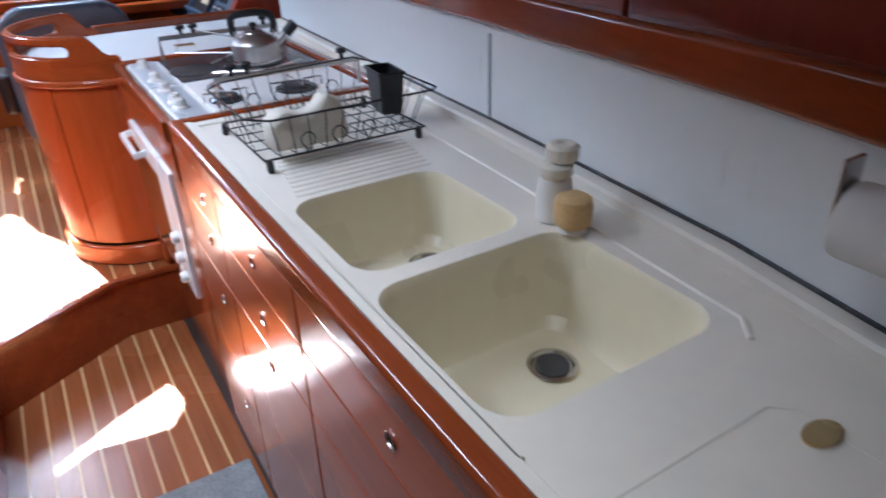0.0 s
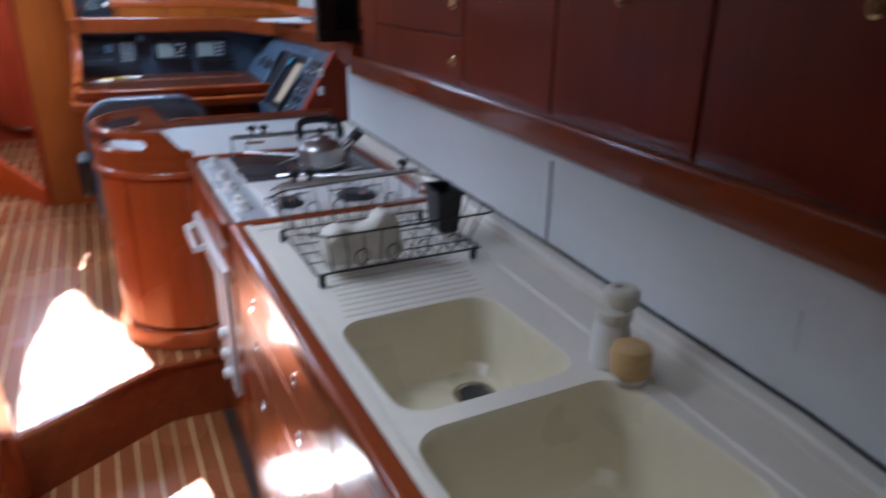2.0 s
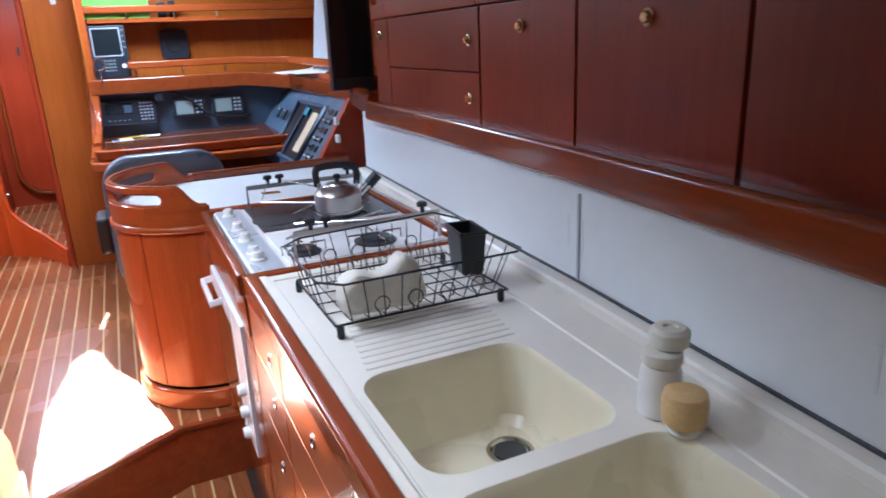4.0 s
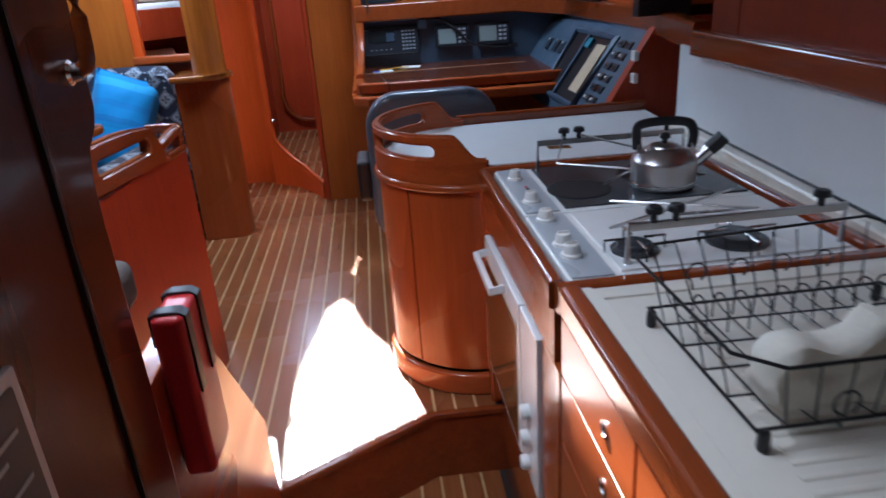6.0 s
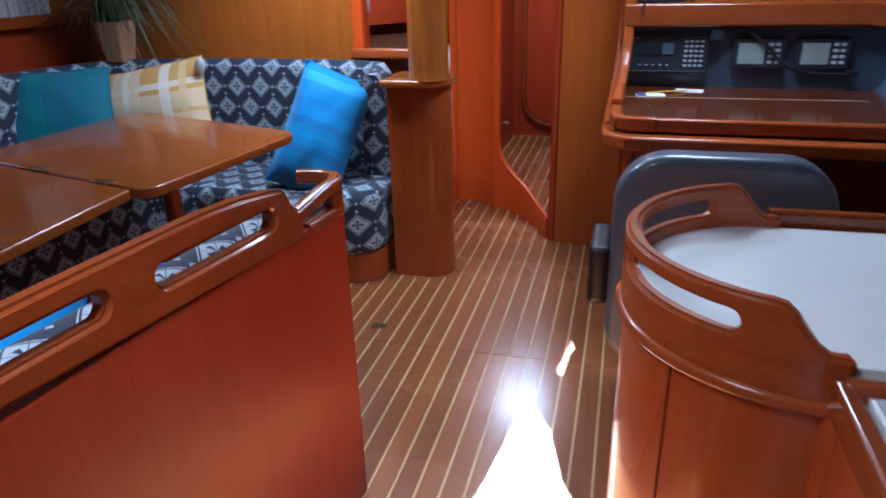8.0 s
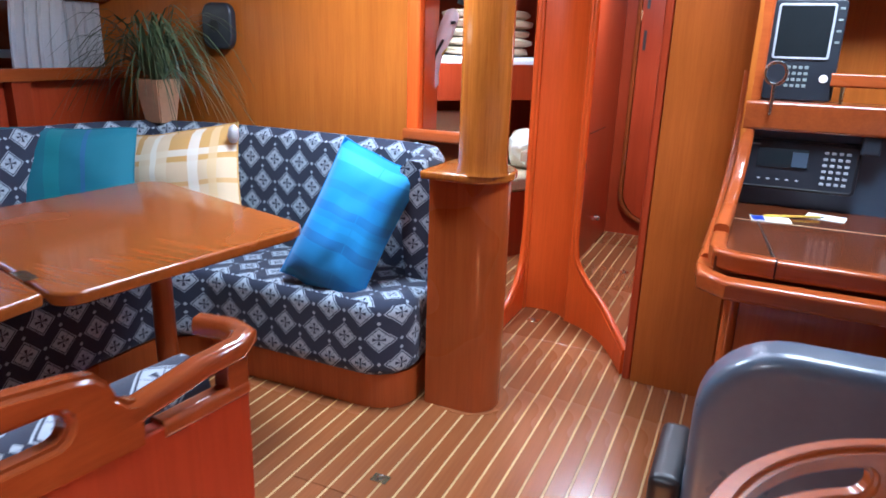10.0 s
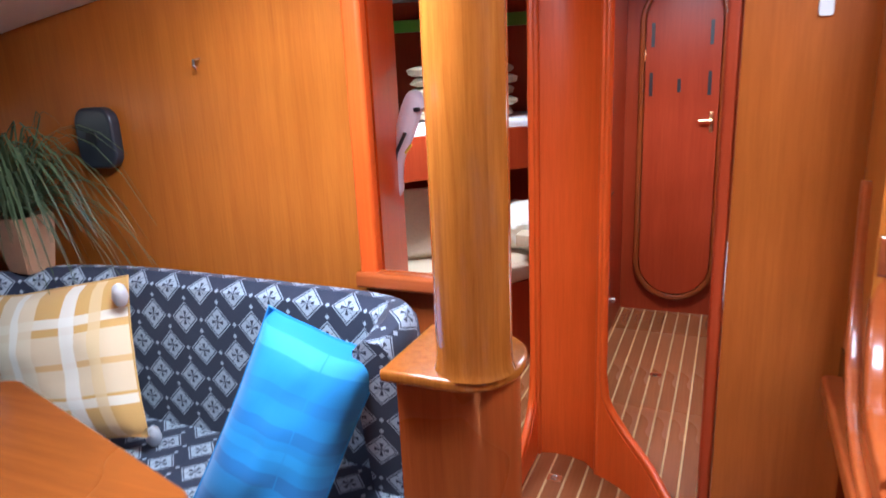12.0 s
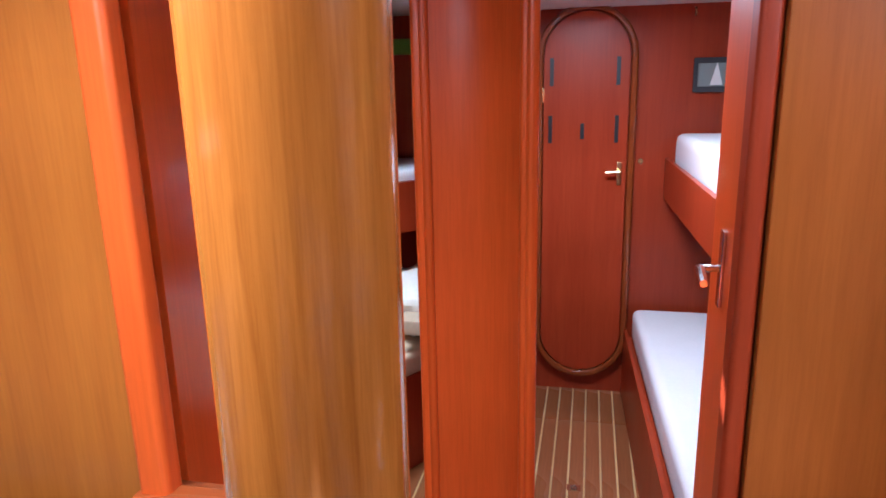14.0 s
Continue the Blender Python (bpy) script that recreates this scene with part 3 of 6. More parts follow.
# ---- galley ----
def counter():
    """Cream worktop with two moulded bowls."""
    c = thing("worktop", (1.1, 0.6, 0.79), "cream moulded worktop with two square sinks and a drainer", "worktop")
    bowls = [(0.829, 1.175, 0.742, 1.086, 0.165, "sink_bowl"), (0.813, 1.215, 0.338, 0.700, 0.185, "sink_bowl")]
    x0, y0, y1 = 0.780, -1.2, 1.747
    bm = bmesh.new()
    outer = [(x0, y0), (1.29, y0), (1.325, 0.18), (1.37, 0.45), (1.43, 1.22), (1.46, y1), (x0, y1)]
    loops = []
    for a, b, d, e, depth, nm in bowls:
        loops.append(round_rect(a, b, d, e, 0.06, 6))
    ov = [bm.verts.new((x, y, CT)) for x, y in outer]
    edges = [bm.edges.new((ov[i], ov[(i + 1) % len(ov)])) for i in range(len(ov))]
    for lp in loops:
        vs = [bm.verts.new((x, y, CT)) for x, y in lp]
        edges += [bm.edges.new((vs[i], vs[(i + 1) % len(vs)])) for i in range(len(vs))]
    bmesh.ops.triangle_fill(bm, use_beauty=True, use_dissolve=False, edges=edges)
    part("top", bm, M_SOLID, c)
    part("front_lip", sweep([(x0 + 0.012, y0, CT), (x0 + 0.012, y1, CT)], [(-0.012, 0.0), (-0.010, 0.004), (0.010, 0.004), (0.013, 0.0)]), M_SOLID, c)
    for (a, b, d, e, depth, nm), lp in zip(bowls, loops):
        bm = bmesh.new()
        cx, cy = (a + b) / 2, (d + e) / 2
        rings = []
        for k, (sc, dz) in enumerate([(1.0, 0.0), (0.985, -0.004), (0.965, -0.015), (0.93, -depth * 0.55), (0.89, -depth * 0.88), (0.80, -depth * 0.985), (0.4, -depth), (0.12, -depth - 0.003)]):
            rings.append([bm.verts.new((cx + (x - cx) * sc, cy + (y - cy) * sc, CT + dz)) for x, y in lp])
        for r0, r1 in zip(rings, rings[1:]):
            for i in range(len(lp)):
                bm.faces.new((r0[i], r0[(i + 1) % len(lp)], r1[(i + 1) % len(lp)], r1[i]))
        bm.faces.new(rings[-1])
        bowl = part(nm, bm, M_SINK, c)
        part("drain", lathe([(0.043, 0.0), (0.045, 0.004), (0.038, 0.005), (0.034, -0.001), (0.032, -0.004)], (cx + 0.080, cy + 0.048, CT - depth + 0.003), 28), M_STEEL, bowl, "steel drain ring")
        part("drain_hole", lathe([(0.031, 0.0), (0.031, 0.0015)], (cx + 0.080, cy + 0.048, CT - depth + 0.004), 28), M_DARK, bowl)
        if depth > 0.17:
            part("overflow", box(a + 0.012, a + 0.016, e - 0.075, e - 0.045, CT - 0.05, CT - 0.038, 0.002), M_DARK, bowl)
    # fine raised rim round the wet area
    part("wet_rim", sweep([(0.803, 0.29, CT), (0.806, 1.70, CT), (1.31, 1.70, CT), (1.262, 0.75, CT), (1.235, 0.33, CT), (1.20, 0.29, CT)], [(-0.006, -0.001), (-0.003, 0.004), (0.003, 0.004), (0.006, -0.001)]), M_SOLID, c)
    for i in range(15):
        y = 1.11 + i * 0.026
        part("drain_ridge", sweep([(0.86 + 0.004 * i, y, CT), (1.18 + 0.004 * i, y, CT)], [(-0.007, -0.001), (-0.003, 0.0022), (0.003, 0.0022), (0.007, -0.001)]), M_SOLID, c)
    part("back_ledge", sweep([(x - 0.02, y, CT) for x, y in HULL[:6]], [(-0.022, 0.0), (-0.022, 0.02), (-0.016, 0.026), (0.016, 0.026), (0.022, 0.0)]), M_SOLID, c)
    part("splash_seam", sweep([(x - 0.002, y, CT + 0.029) for x, y in HULL[:6]], round_rect(-0.003, 0.003, -0.0035, 0.0035, 0.001)), M_DARK, c)
    part("lid_seam", tube([(0.80, 0.195, CT), (1.10, 0.195, CT), (1.125, 0.17, CT), (1.125, -0.6, CT)], 0.0012, 5), M_TOWEL, c)
    part("lid_latch", prism([(1.111 + x, 0.132 + y) for x, y in arc(0, 0, 0.030, 0, 360, 20, 0.018)[:-1]], "z", CT, CT + 0.004, 0.001), M_BRASS, c, "worn brass lid latch")
    return c


counter()


def unit(y0, y1, rows, name="galley_cabinet"):
    """One cabinet under the worktop: carcass and drawer or door fronts."""
    u = thing(name, (1.05, (y0 + y1) / 2, LOW), "varnished teak galley cabinet under the worktop", "cabinet", "galley cabinets")
    part("body", box(FX + 0.02, 1.34, y0, y1, -0.19, 0.60), W_Y, u)
    part("kick", box(FX + 0.045, 1.3, y0, y1, LOW, -0.19), W_TRIM, u)
    for z0, z1, ln in rows:
        d = part("front", box(FX, FX + 0.02, y0 + 0.002, y1 - 0.002, z0 + 0.002, z1 - 0.002, 0.003), W_Y, u)
        ym, zm = ln
        part("finger_latch", moved(lathe([(0.015, 0.0), (0.0155, 0.003), (0.011, 0.004), (0.010, 0.001)], seg=18), Matrix.Translation((FX, ym, zm)) @ pose(0, 0, 0, 0, -90, 0)), M_STEEL, d, "round steel finger latch")
    return u


unit(1.37, 1.745, [(0.12, 0.50, (1.49, 0.42)), (-0.185, 0.12, (1.49, 0.05)), (0.50, 0.655, (1.49, 0.60)), (0.655, 0.785, (1.49, 0.714))])
unit(0.86, 1.366, [(-0.185, 0.50, (1.10, 0.45)), (0.50, 0.655, (1.10, 0.58)), (0.655, 0.785, (1.10, 0.72))])
unit(0.20, 0.856, [(-0.185, 0.50, (0.5, 0.45)), (0.50, 0.655, (0.5, 0.58)), (0.655, 0.785, (0.5, 0.72))])
unit(-0.6, 0.196, [(-0.185, 0.50, (-0.2, 0.45)), (0.50, 0.785, (-0.2, 0.72))])
unit(-1.2, -0.604, [(-0.185, 0.785, (-0.9, 0.6))])

TRIM_SEC = round_rect(-0.02, 0.022, -0.052, 0.012, 0.012)
solo("counter_edge_trim", sweep([(0.762, -1.2, CT), (0.762, 1.745, CT)], TRIM_SEC), W_TRIM, kind="structure")
solo("stove_trim_near", sweep([(0.742, 1.765, CT), (1.42, 1.765, CT)], round_rect(-0.018, 0.018, -0.05, 0.008, 0.01)), W_TRIM, kind="structure")
solo("stove_trim_front", sweep([(0.748, 1.785, CT - 0.004), (0.748, 2.62, CT - 0.004)], round_rect(-0.016, 0.016, -0.05, 0.010, 0.009)), W_TRIM, kind="structure")
solo("stove_trim_far", sweep([(0.752, 2.622, CT), (1.42, 2.622, CT)], round_rect(-0.018, 0.018, -0.05, 0.008, 0.01)), W_TRIM, kind="structure")
solo("stove_trim_back", sweep([(1.405, 1.785, CT), (1.405, 2.605, CT)], round_rect(-0.018, 0.018, -0.05, 0.008, 0.01)), W_TRIM, kind="structure")
solo("worktop_back_strip", prism([(1.42, 1.75), (1.45, 1.745), (1.475, 2.1), (1.505, 2.66), (1.42, 2.66)], "z", CT - 0.03, CT), M_SOLID, kind="structure")
solo("hob_bed", box(0.765, 1.388, 1.785, 2.605, CT - 0.06, CT - 0.03), M_DARK, kind="structure")

# upper lockers along the hull
lockers = [(2.64, 2.83), (1.80, 2.64), (1.30, 1.795), (0.80, 1.295), (0.20, 0.795), (-0.5, 0.195), (-1.3, -0.505)]


def hull_x(y):
    for (xa, ya), (xb, yb) in zip(HULL, HULL[1:]):
        if ya <= y <= yb:
            return xa + (xb - xa) * (y - ya) / (yb - ya)
    return HULL[-1][0]


LKX = 0.03
for y0, y1 in lockers:
    xa, xb = hull_x(y0) + LKX, hull_x(y1) + LKX
    u = thing("upper_locker", ((xa + xb) / 2, (y0 + y1) / 2, 1.13), "glossy dark teak overhead locker along the galley", "cabinet", "upper lockers")
    part("body", prism([(xa + 0.018, y0), (xb + 0.018, y1), (xb + 0.2, y1), (xa + 0.2, y0)], "z", 1.10, 1.72), W_LOCK, u)
    zs = [(1.165, 1.315), (1.32, 1.50)] if (y0, y1) == (1.80, 2.64) else [(1.165, 1.50)]
    for z0, z1 in zs:
        d = part("door", prism([(xa, y0 + 0.003), (xb, y1 - 0.003), (xb + 0.018, y1 - 0.003), (xa + 0.018, y0 + 0.003)], "z", z0, z1, 0.002), W_LOCK, u)
        yk = y0 + 0.07 if z1 - z0 < 0.2 else (y0 + y1) / 2
        zk = (z0 + z1) / 2 if z1 - z0 < 0.2 else z1 - 0.06
        xk = xa + (xb - xa) * (yk - y0) / (y1 - y0)
        part("push_latch", moved(lathe([(0.017, 0.0), (0.017, 0.004), (0.012, 0.006), (0.011, 0.012), (0.009, 0.015)], seg=18), Matrix.Translation((xk, yk, zk)) @ pose(0, 0, 0, 0, -90, 0)), M_BRASS, d, "polished brass push latch")
    part("cornice", prism([(xa - 0.01, y0), (xb - 0.01, y1), (xb + 0.05, y1), (xa + 0.05, y0)], "z", 1.505, 1.56, 0.004), W_LOCK, u)
solo("locker_fiddle", sweep([(x + LKX - 0.024, y, 1.135) for x, y in HULL[:5]] + [(1.515, 2.84, 1.135)], round_rect(-0.03, 0.03, -0.042, 0.042, 0.014)), W_TRIM, kind="structure")

# joint and finger slots of the sliding splash panels
for y in (1.228,):
    solo("splash_joint", box(hull_x(y) - 0.004, hull_x(y) + 0.01, y - 0.004, y + 0.004, CT + 0.03, 1.07), M_GREYPANEL, kind="structure")


def slotted(outer, holes, thick, bev, bend):
    """A board with slots, drawn as (length, height) outlines and bent along a curve."""
    bm = bmesh.new()
    edges = []
    for lp in [outer] + holes:
        vs = [bm.verts.new((0, u, z)) for u, z in lp]
        edges += [bm.edges.new((vs[i], vs[(i + 1) % len(vs)])) for i in range(len(vs))]
    bmesh.ops.triangle_fill(bm, use_beauty=True, use_dissolve=False, edges=edges)
    r = bmesh.ops.extrude_face_region(bm, geom=bm.faces[:])
    for v in r["geom"]:
        if isinstance(v, bmesh.types.BMVert):
            v.co.x += thick
    bmesh.ops.recalc_face_normals(bm, faces=bm.faces[:])
    bmesh.ops.bevel(bm, geom=[e for e in bm.edges if e.calc_face_angle(0) > 1.2], offset=bev, segments=3, affect='EDGES')
    for v in bm.verts:
        v.co.x, v.co.y = bend(v.co.y, v.co.x - thick / 2)
    bmesh.ops.recalc_face_normals(bm, faces=bm.faces[:])
    return bm


def barrel():
    """Rounded end of the galley with its curved doors."""
    b = thing("galley_end_cabinet", (0.76, 2.99, 0), "rounded varnished teak end cabinet with curved doors", "cabinet")
    R, cx, cy = 0.33, 0.76, 2.99
    for a0, a1, nm in ((172, 222, "curved_door"), (223, 268, "curved_door"), (95, 171, "curved_panel")):
        pts = arc(cx, cy, R, a0, a1, 12) + arc(cx, cy, R - 0.02, a1, a0, 12)
        part(nm, prism(pts, "z", 0.10, 0.75, 0.002), W_Z, b)
    part("core", prism(arc(cx, cy, R - 0.022, 90, 270, 24) + [(1.5, cy - R + 0.022), (1.55, cy + R - 0.022)], "z", 0.02, 0.80), M_SEAM, b)
    part("base_ring", sweep([(x, y, 0.045) for x, y in arc(cx, cy, R, 88, 270, 28)], round_rect(-0.016, 0.016, -0.045, 0.04, 0.012)), W_X, b)
    part("bead", sweep([(x, y, 0.765) for x, y in arc(cx, cy, R + 0.004, 88, 270, 28)], round_rect(-0.014, 0.014, -0.014, 0.014, 0.012)), W_X, b)
    part("fascia", sweep([(x, y, 0.805) for x, y in arc(cx, cy, R - 0.004, 88, 270, 28)], round_rect(-0.012, 0.012, -0.03, 0.03, 0.006)), W_X, b)
    top = prism(arc(cx, cy, R - 0.018, 90, 270, 28) + [(1.42, cy - R + 0.01), (1.50, cy - R + 0.01), (1.535, cy + R)], "z", CT - 0.03, CT, 0.002)
    t = part("white_top", top, M_LAMINATE, b, "white laminate top")
    part("lid_latch", prism([(1.0, 2.80), (1.075, 2.79), (1.075, 2.83), (1.0, 2.84)], "z", CT, CT + 0.003, 0.001), M_BRASS, t, "flush brass lid latch")
    # rail with slots, dropping to the trim at both ends
    def rail_h(s, total):
        e = min(s, total - s)
        k = max(0.0, min(1.0, (e - 0.03) / 0.085))
        return k * k * (3 - 2 * k)
    A = arc(cx, cy, R - 0.006, 86, 272, 60)
    total = sum(math.dist(A[i], A[i + 1]) for i in range(60))
    step = total / 60
    crest = [(i * step, CT + 0.026 + 0.078 * rail_h(i * step, total)) for i in range(61)]
    foot = [((60 - i) * step, CT - 0.012) for i in range(61)]
    holes = []
    for u0, u1 in ((0.17, 0.45), (0.55, 0.885)):
        n = 12
        w = (u1 - u0 - 0.05) / n
        holes.append([(u0 + 0.025 + w * i, CT + 0.030) for i in range(n + 1)] + arc(u1 - 0.02, CT + 0.050, 0.020, -70, 70, 6)
                     + [(u1 - 0.025 - w * i, CT + 0.070) for i in range(n + 1)] + arc(u0 + 0.02, CT + 0.050, 0.020, 110, 250, 6))

    def bend(u, off):
        ang = math.radians(86 + 186 * u / total)
        r = R - 0.006 - off
        return cx + r * math.cos(ang), cy + r * math.sin(ang)
    part("rail", slotted(crest + foot, holes, 0.030, 0.008, bend), W_X, b)
    return b


barrel()
solo("barrel_far_trim", sweep([(0.76, 3.34, CT), (1.54, 3.34, CT)], round_rect(-0.018, 0.018, -0.06, 0.035, 0.012)), W_TRIM, kind="structure")
solo("barrel_far_panel", box(0.78, 1.58, 3.30, 3.32, 0.0, 0.79), W_Z, kind="structure")
solo("barrel_stile", box(FX - 0.004, FX + 0.03, 2.606, 2.672, LOW, 0.79, 0.004), W_Z, kind="structure")
solo("barrel_near_panel", box(0.765, 1.40, 2.63, 2.66, 0.0, 0.79), W_Z, kind="structure")

# oven
ov = thing("oven", (0.9, 2.2, LOW), "white gimballed galley oven with brown glass door", "oven")
part("body", box(FX + 0.03, 1.35, 1.80, 2.60, 0.10, 0.74), M_DARK, ov)
part("surround", box(FX, FX + 0.03, 2.575, 2.605, 0.03, 0.77), W_Z, ov)
part("upper_rail", box(FX - 0.002, FX + 0.03, 1.79, 2.575, 0.655, 0.785, 0.004), W_Y, ov)
od = part("door", box(FX - 0.014, FX + 0.010, 2.075, 2.56, 0.20, 0.645, 0.006), M_WHITE_ENAMEL, ov)
part("window", box(FX - 0.017, FX - 0.012, 2.10, 2.535, 0.22, 0.575, 0.002), plain("brown_glass", (0.16, 0.075, 0.025), 0.08), od, "smoky brown glass")
part("handle", sweep([(FX - 0.014, 2.50, 0.612), (FX - 0.05, 2.50, 0.605), (FX - 0.05, 2.24, 0.605), (FX - 0.014, 2.24, 0.612)], round_rect(-0.006, 0.006, -0.012, 0.012, 0.004, 2)), M_WHITE_ENAMEL, od)
part("side_panel", box(FX - 0.002, FX + 0.03, 1.752, 1.894, 0.10, 0.654, 0.004), W_Y, ov)
cp = part("control_strip", box(FX - 0.012, FX + 0.012, 1.90, 2.07, 0.20, 0.645, 0.005), M_WHITE_ENAMEL, ov)
for z in (0.25, 0.325, 0.40):
    part("knob", moved(lathe([(0.020, 0.0), (0.019, 0.018), (0.016, 0.022)], seg=18), Matrix.Translation((FX - 0.012, 1.985, z)) @ pose(0, 0, 0, 0, -90, 0)), M_KNOB, cp)
part("kick", box(FX + 0.03, 1.3, 1.75, 2.60, LOW, 0.10), W_TRIM, ov)

# ---- saloon: post, partition, table, settee ----
ps = thing("mast_post", (-0.52, 4.74, 0), "round varnished teak post on a boxed teak pedestal", "post")
ped = arc(-0.475, 4.69, 0.102, -90, 90, 12, 0.115) + [(-0.65, 4.805), (-0.65, 4.575)]
part("pedestal", prism(ped, "z", 0, 0.94, 0.008), W_Z, ps)
capo = arc(-0.475, 4.665, 0.128, -90, 90, 14, 0.155) + [(-0.66, 4.82), (-0.66, 4.51)]
part("collar", prism(capo, "z", 0.94, 0.972, 0.012, 3), W_POST, ps)
part("shaft", lathe([(0.096, 0.97), (0.091, 0.985), (0.089, 1.02), (0.089, DECK)], (-0.452, 4.605, 0), 40), W_POST, ps)
part("floor_ring", lathe([(0.16, 0.0), (0.16, 0.002)], (-0.50, 4.715, 0), 32), W_PLANK, ps)

PA = smooth_path([(-0.262, 3.10, 0), (-0.30, 2.75, 0), (-0.345, 2.40, 0), (-0.375, 2.10, 0), (-0.39, 1.75, 0)], 6)
pt = thing("settee_partition", (-0.32, 2.6, 0), "varnished teak settee back panel with slotted grab rail", "partition")
part("panel", sweep([(p.x, p.y, 0.445) for p in PA], round_rect(-0.014, 0.014, -0.445, 0.445, 0.006)), W_RED, pt)


def along_back(y):
    """The x of the curved settee back at y."""
    for p, q in zip(PA, PA[1:]):
        if q.y <= y <= p.y:
            return p.x + (q.x - p.x) * (p.y - y) / (p.y - q.y)
    return PA[0].x if y > PA[0].y else PA[-1].x


def slotted_board():
    """Grab rail board that follows the settee back, with two long round-ended slots."""
    top = [(1.76, 1.034)] + [(1.76 + 0.045 * i, 1.034) for i in range(1, 20)] + [(2.66, 1.032), (2.72, 1.028), (2.78, 1.020), (2.83, 1.013), (2.86, 1.006), (2.875, 0.990), (2.885, 0.965), (2.90, 0.950), (2.92, 0.945)]
    low = [(2.92 - 0.04 * i, 0.872 + 0.0018 * i) for i in range(29)] + [(1.76, 0.925)]
    outer = top + low
    holes = [[(y, z + 0.02 * (2.66 - y)) for y, z in [(2.515 + 0.037 * i, 0.939) for i in range(8)] + arc(2.797, 0.960, 0.021, -75, 75, 6) + [(2.774 - 0.037 * i, 0.981) for i in range(8)] + arc(2.517, 0.960, 0.021, 105, 255, 6)],
             [(y, z + 0.012 * (2.66 - y)) for y, z in [(1.94 + 0.04 * i, 0.946) for i in range(11)] + arc(2.372, 0.967, 0.021, -75, 75, 6) + [(2.34 - 0.04 * i, 0.988) for i in range(11)] + arc(1.93, 0.967, 0.021, 105, 255, 6)]]
    return slotted(outer, holes, 0.038, 0.009, lambda y, off: (along_back(y) + off, y))


part("rail", slotted_board(), W_TRIM, pt)
part("end_rail", sweep([(-0.38, 3.135, 0.948), (-0.32, 3.145, 0.948), (-0.28, 3.13, 0.948), (-0.263, 3.09, 0.948), (-0.270, 3.02, 0.945), (-0.277, 2.96, 0.934), (-0.283, 2.90, 0.926)], round_rect(-0.019, 0.019, -0.018, 0.017, 0.013)), W_TRIM, pt)
part("lower_rail", sweep([(p.x, p.y, 0.885) for p in PA if p.y > 2.88], round_rect(-0.018, 0.018, -0.016, 0.012, 0.010)), W_TRIM, pt)
part("rail_web", sweep([(PA[i].x, PA[i].y, 0.91) for i in (0, 1)], round_rect(-0.016, 0.016, -0.03, 0.03, 0.008)), W_TRIM, pt)

tb = thing("saloon_table", (-1.4, 3.6, 0), "varnished teak saloon table with folding leaf on brass hinges", "table")
TZ = 0.82
leaf_far = [(-0.885, 4.06)] + arc(-0.975, 4.08, 0.085, 0, 75, 6) + arc(-1.80, 4.32, 0.09, 85, 175, 6) + [(-1.95, 3.56)] + arc(-1.035, 3.385, 0.06, 255, 345, 6)
part("top", prism(leaf_far, "z", TZ - 0.035, TZ, 0.010, 3), W_TABLE, tb)
leaf_near = [(-1.045, 3.315), (-1.96, 3.545), (-2.02, 2.75)] + arc(-1.95, 2.42, 0.08, 180, 265, 5) + arc(-1.08, 2.42, 0.08, 275, 355, 5)
part("leaf", prism(leaf_near, "z", TZ - 0.035, TZ, 0.010, 3), W_TABLE, tb)
for x, y in ((-1.19, 3.36), (-1.52, 3.45)):
    part("hinge", moved(box(-0.045, 0.045, -0.018, 0.018, 0, 0.003, 0.001), Matrix.Translation((x, y + 0.01, TZ)) @ pose(0, 0, 0, 0, 0, -14)), M_BRASS, tb, "brass hinge")
for x, y in ((-1.46, 4.03), (-1.52, 2.8)):
    part("leg", lathe([(0.045, 0.0), (0.04, 0.02), (0.036, TZ - 0.035)], (x, y, 0), 20), W_Z, tb)


def cushion(x0, x1, y0, y1, z0, z1, r=0.05):
    bm = box(x0, x1, y0, y1, z0, z1, r, 4)
    return cube_uv(bm)


def cube_uv(bm, turn=0.0):
    lay = bm.loops.layers.uv.verify()
    bmesh.ops.recalc_face_normals(bm, faces=bm.faces)
    c, s = math.cos(turn), math.sin(turn)
    for f in bm.faces:
        n = f.normal
        k = max(range(3), key=lambda i: abs(n[i]))
        for l in f.loops:
            p = l.vert.co
            u, v = ((p.y, p.z), (p.x, p.z), (p.x, p.y))[k]
            l[lay].uv = (u * c - v * s, u * s + v * c)
    return bm


st = thing("settee", (-1.5, 4.7, 0), "curved saloon settee in navy fabric with pale diamonds", "sofa")
base_pl = [(-0.68, 4.97)] + [(-0.69, 4.72)] + arc(-0.86, 4.60, 0.17, 20, -90, 8) + [(-1.62, 4.42), (-1.80, 4.30), (-1.84, 2.3), (-2.95, 2.3), (-2.95, 4.97)]
part("plinth", prism(base_pl, "z", 0.0, 0.15, 0.004), W_Z, st)
seat_pl = [(-0.675, 4.95)] + [(-0.685, 4.70)] + arc(-0.86, 4.57, 0.18, 20, -90, 10) + [(-1.62, 4.385), (-1.78, 4.27), (-1.81, 2.3), (-2.9, 2.3), (-2.9, 4.95)]
part("seat_cushion", cube_uv(prism(seat_pl, "z", 0.15, 0.47, 0.06, 5)), M_FABRIC, st)
back = smooth_path([(-0.745, 4.68, 0.70), (-0.755, 4.80, 0.72), (-0.84, 4.885, 0.725), (-1.2, 4.90, 0.73), (-1.9, 4.90, 0.73), (-2.25, 4.78, 0.73), (-2.40, 4.5, 0.73), (-2.45, 3.9, 0.73), (-2.5, 2.4, 0.73)], 5)
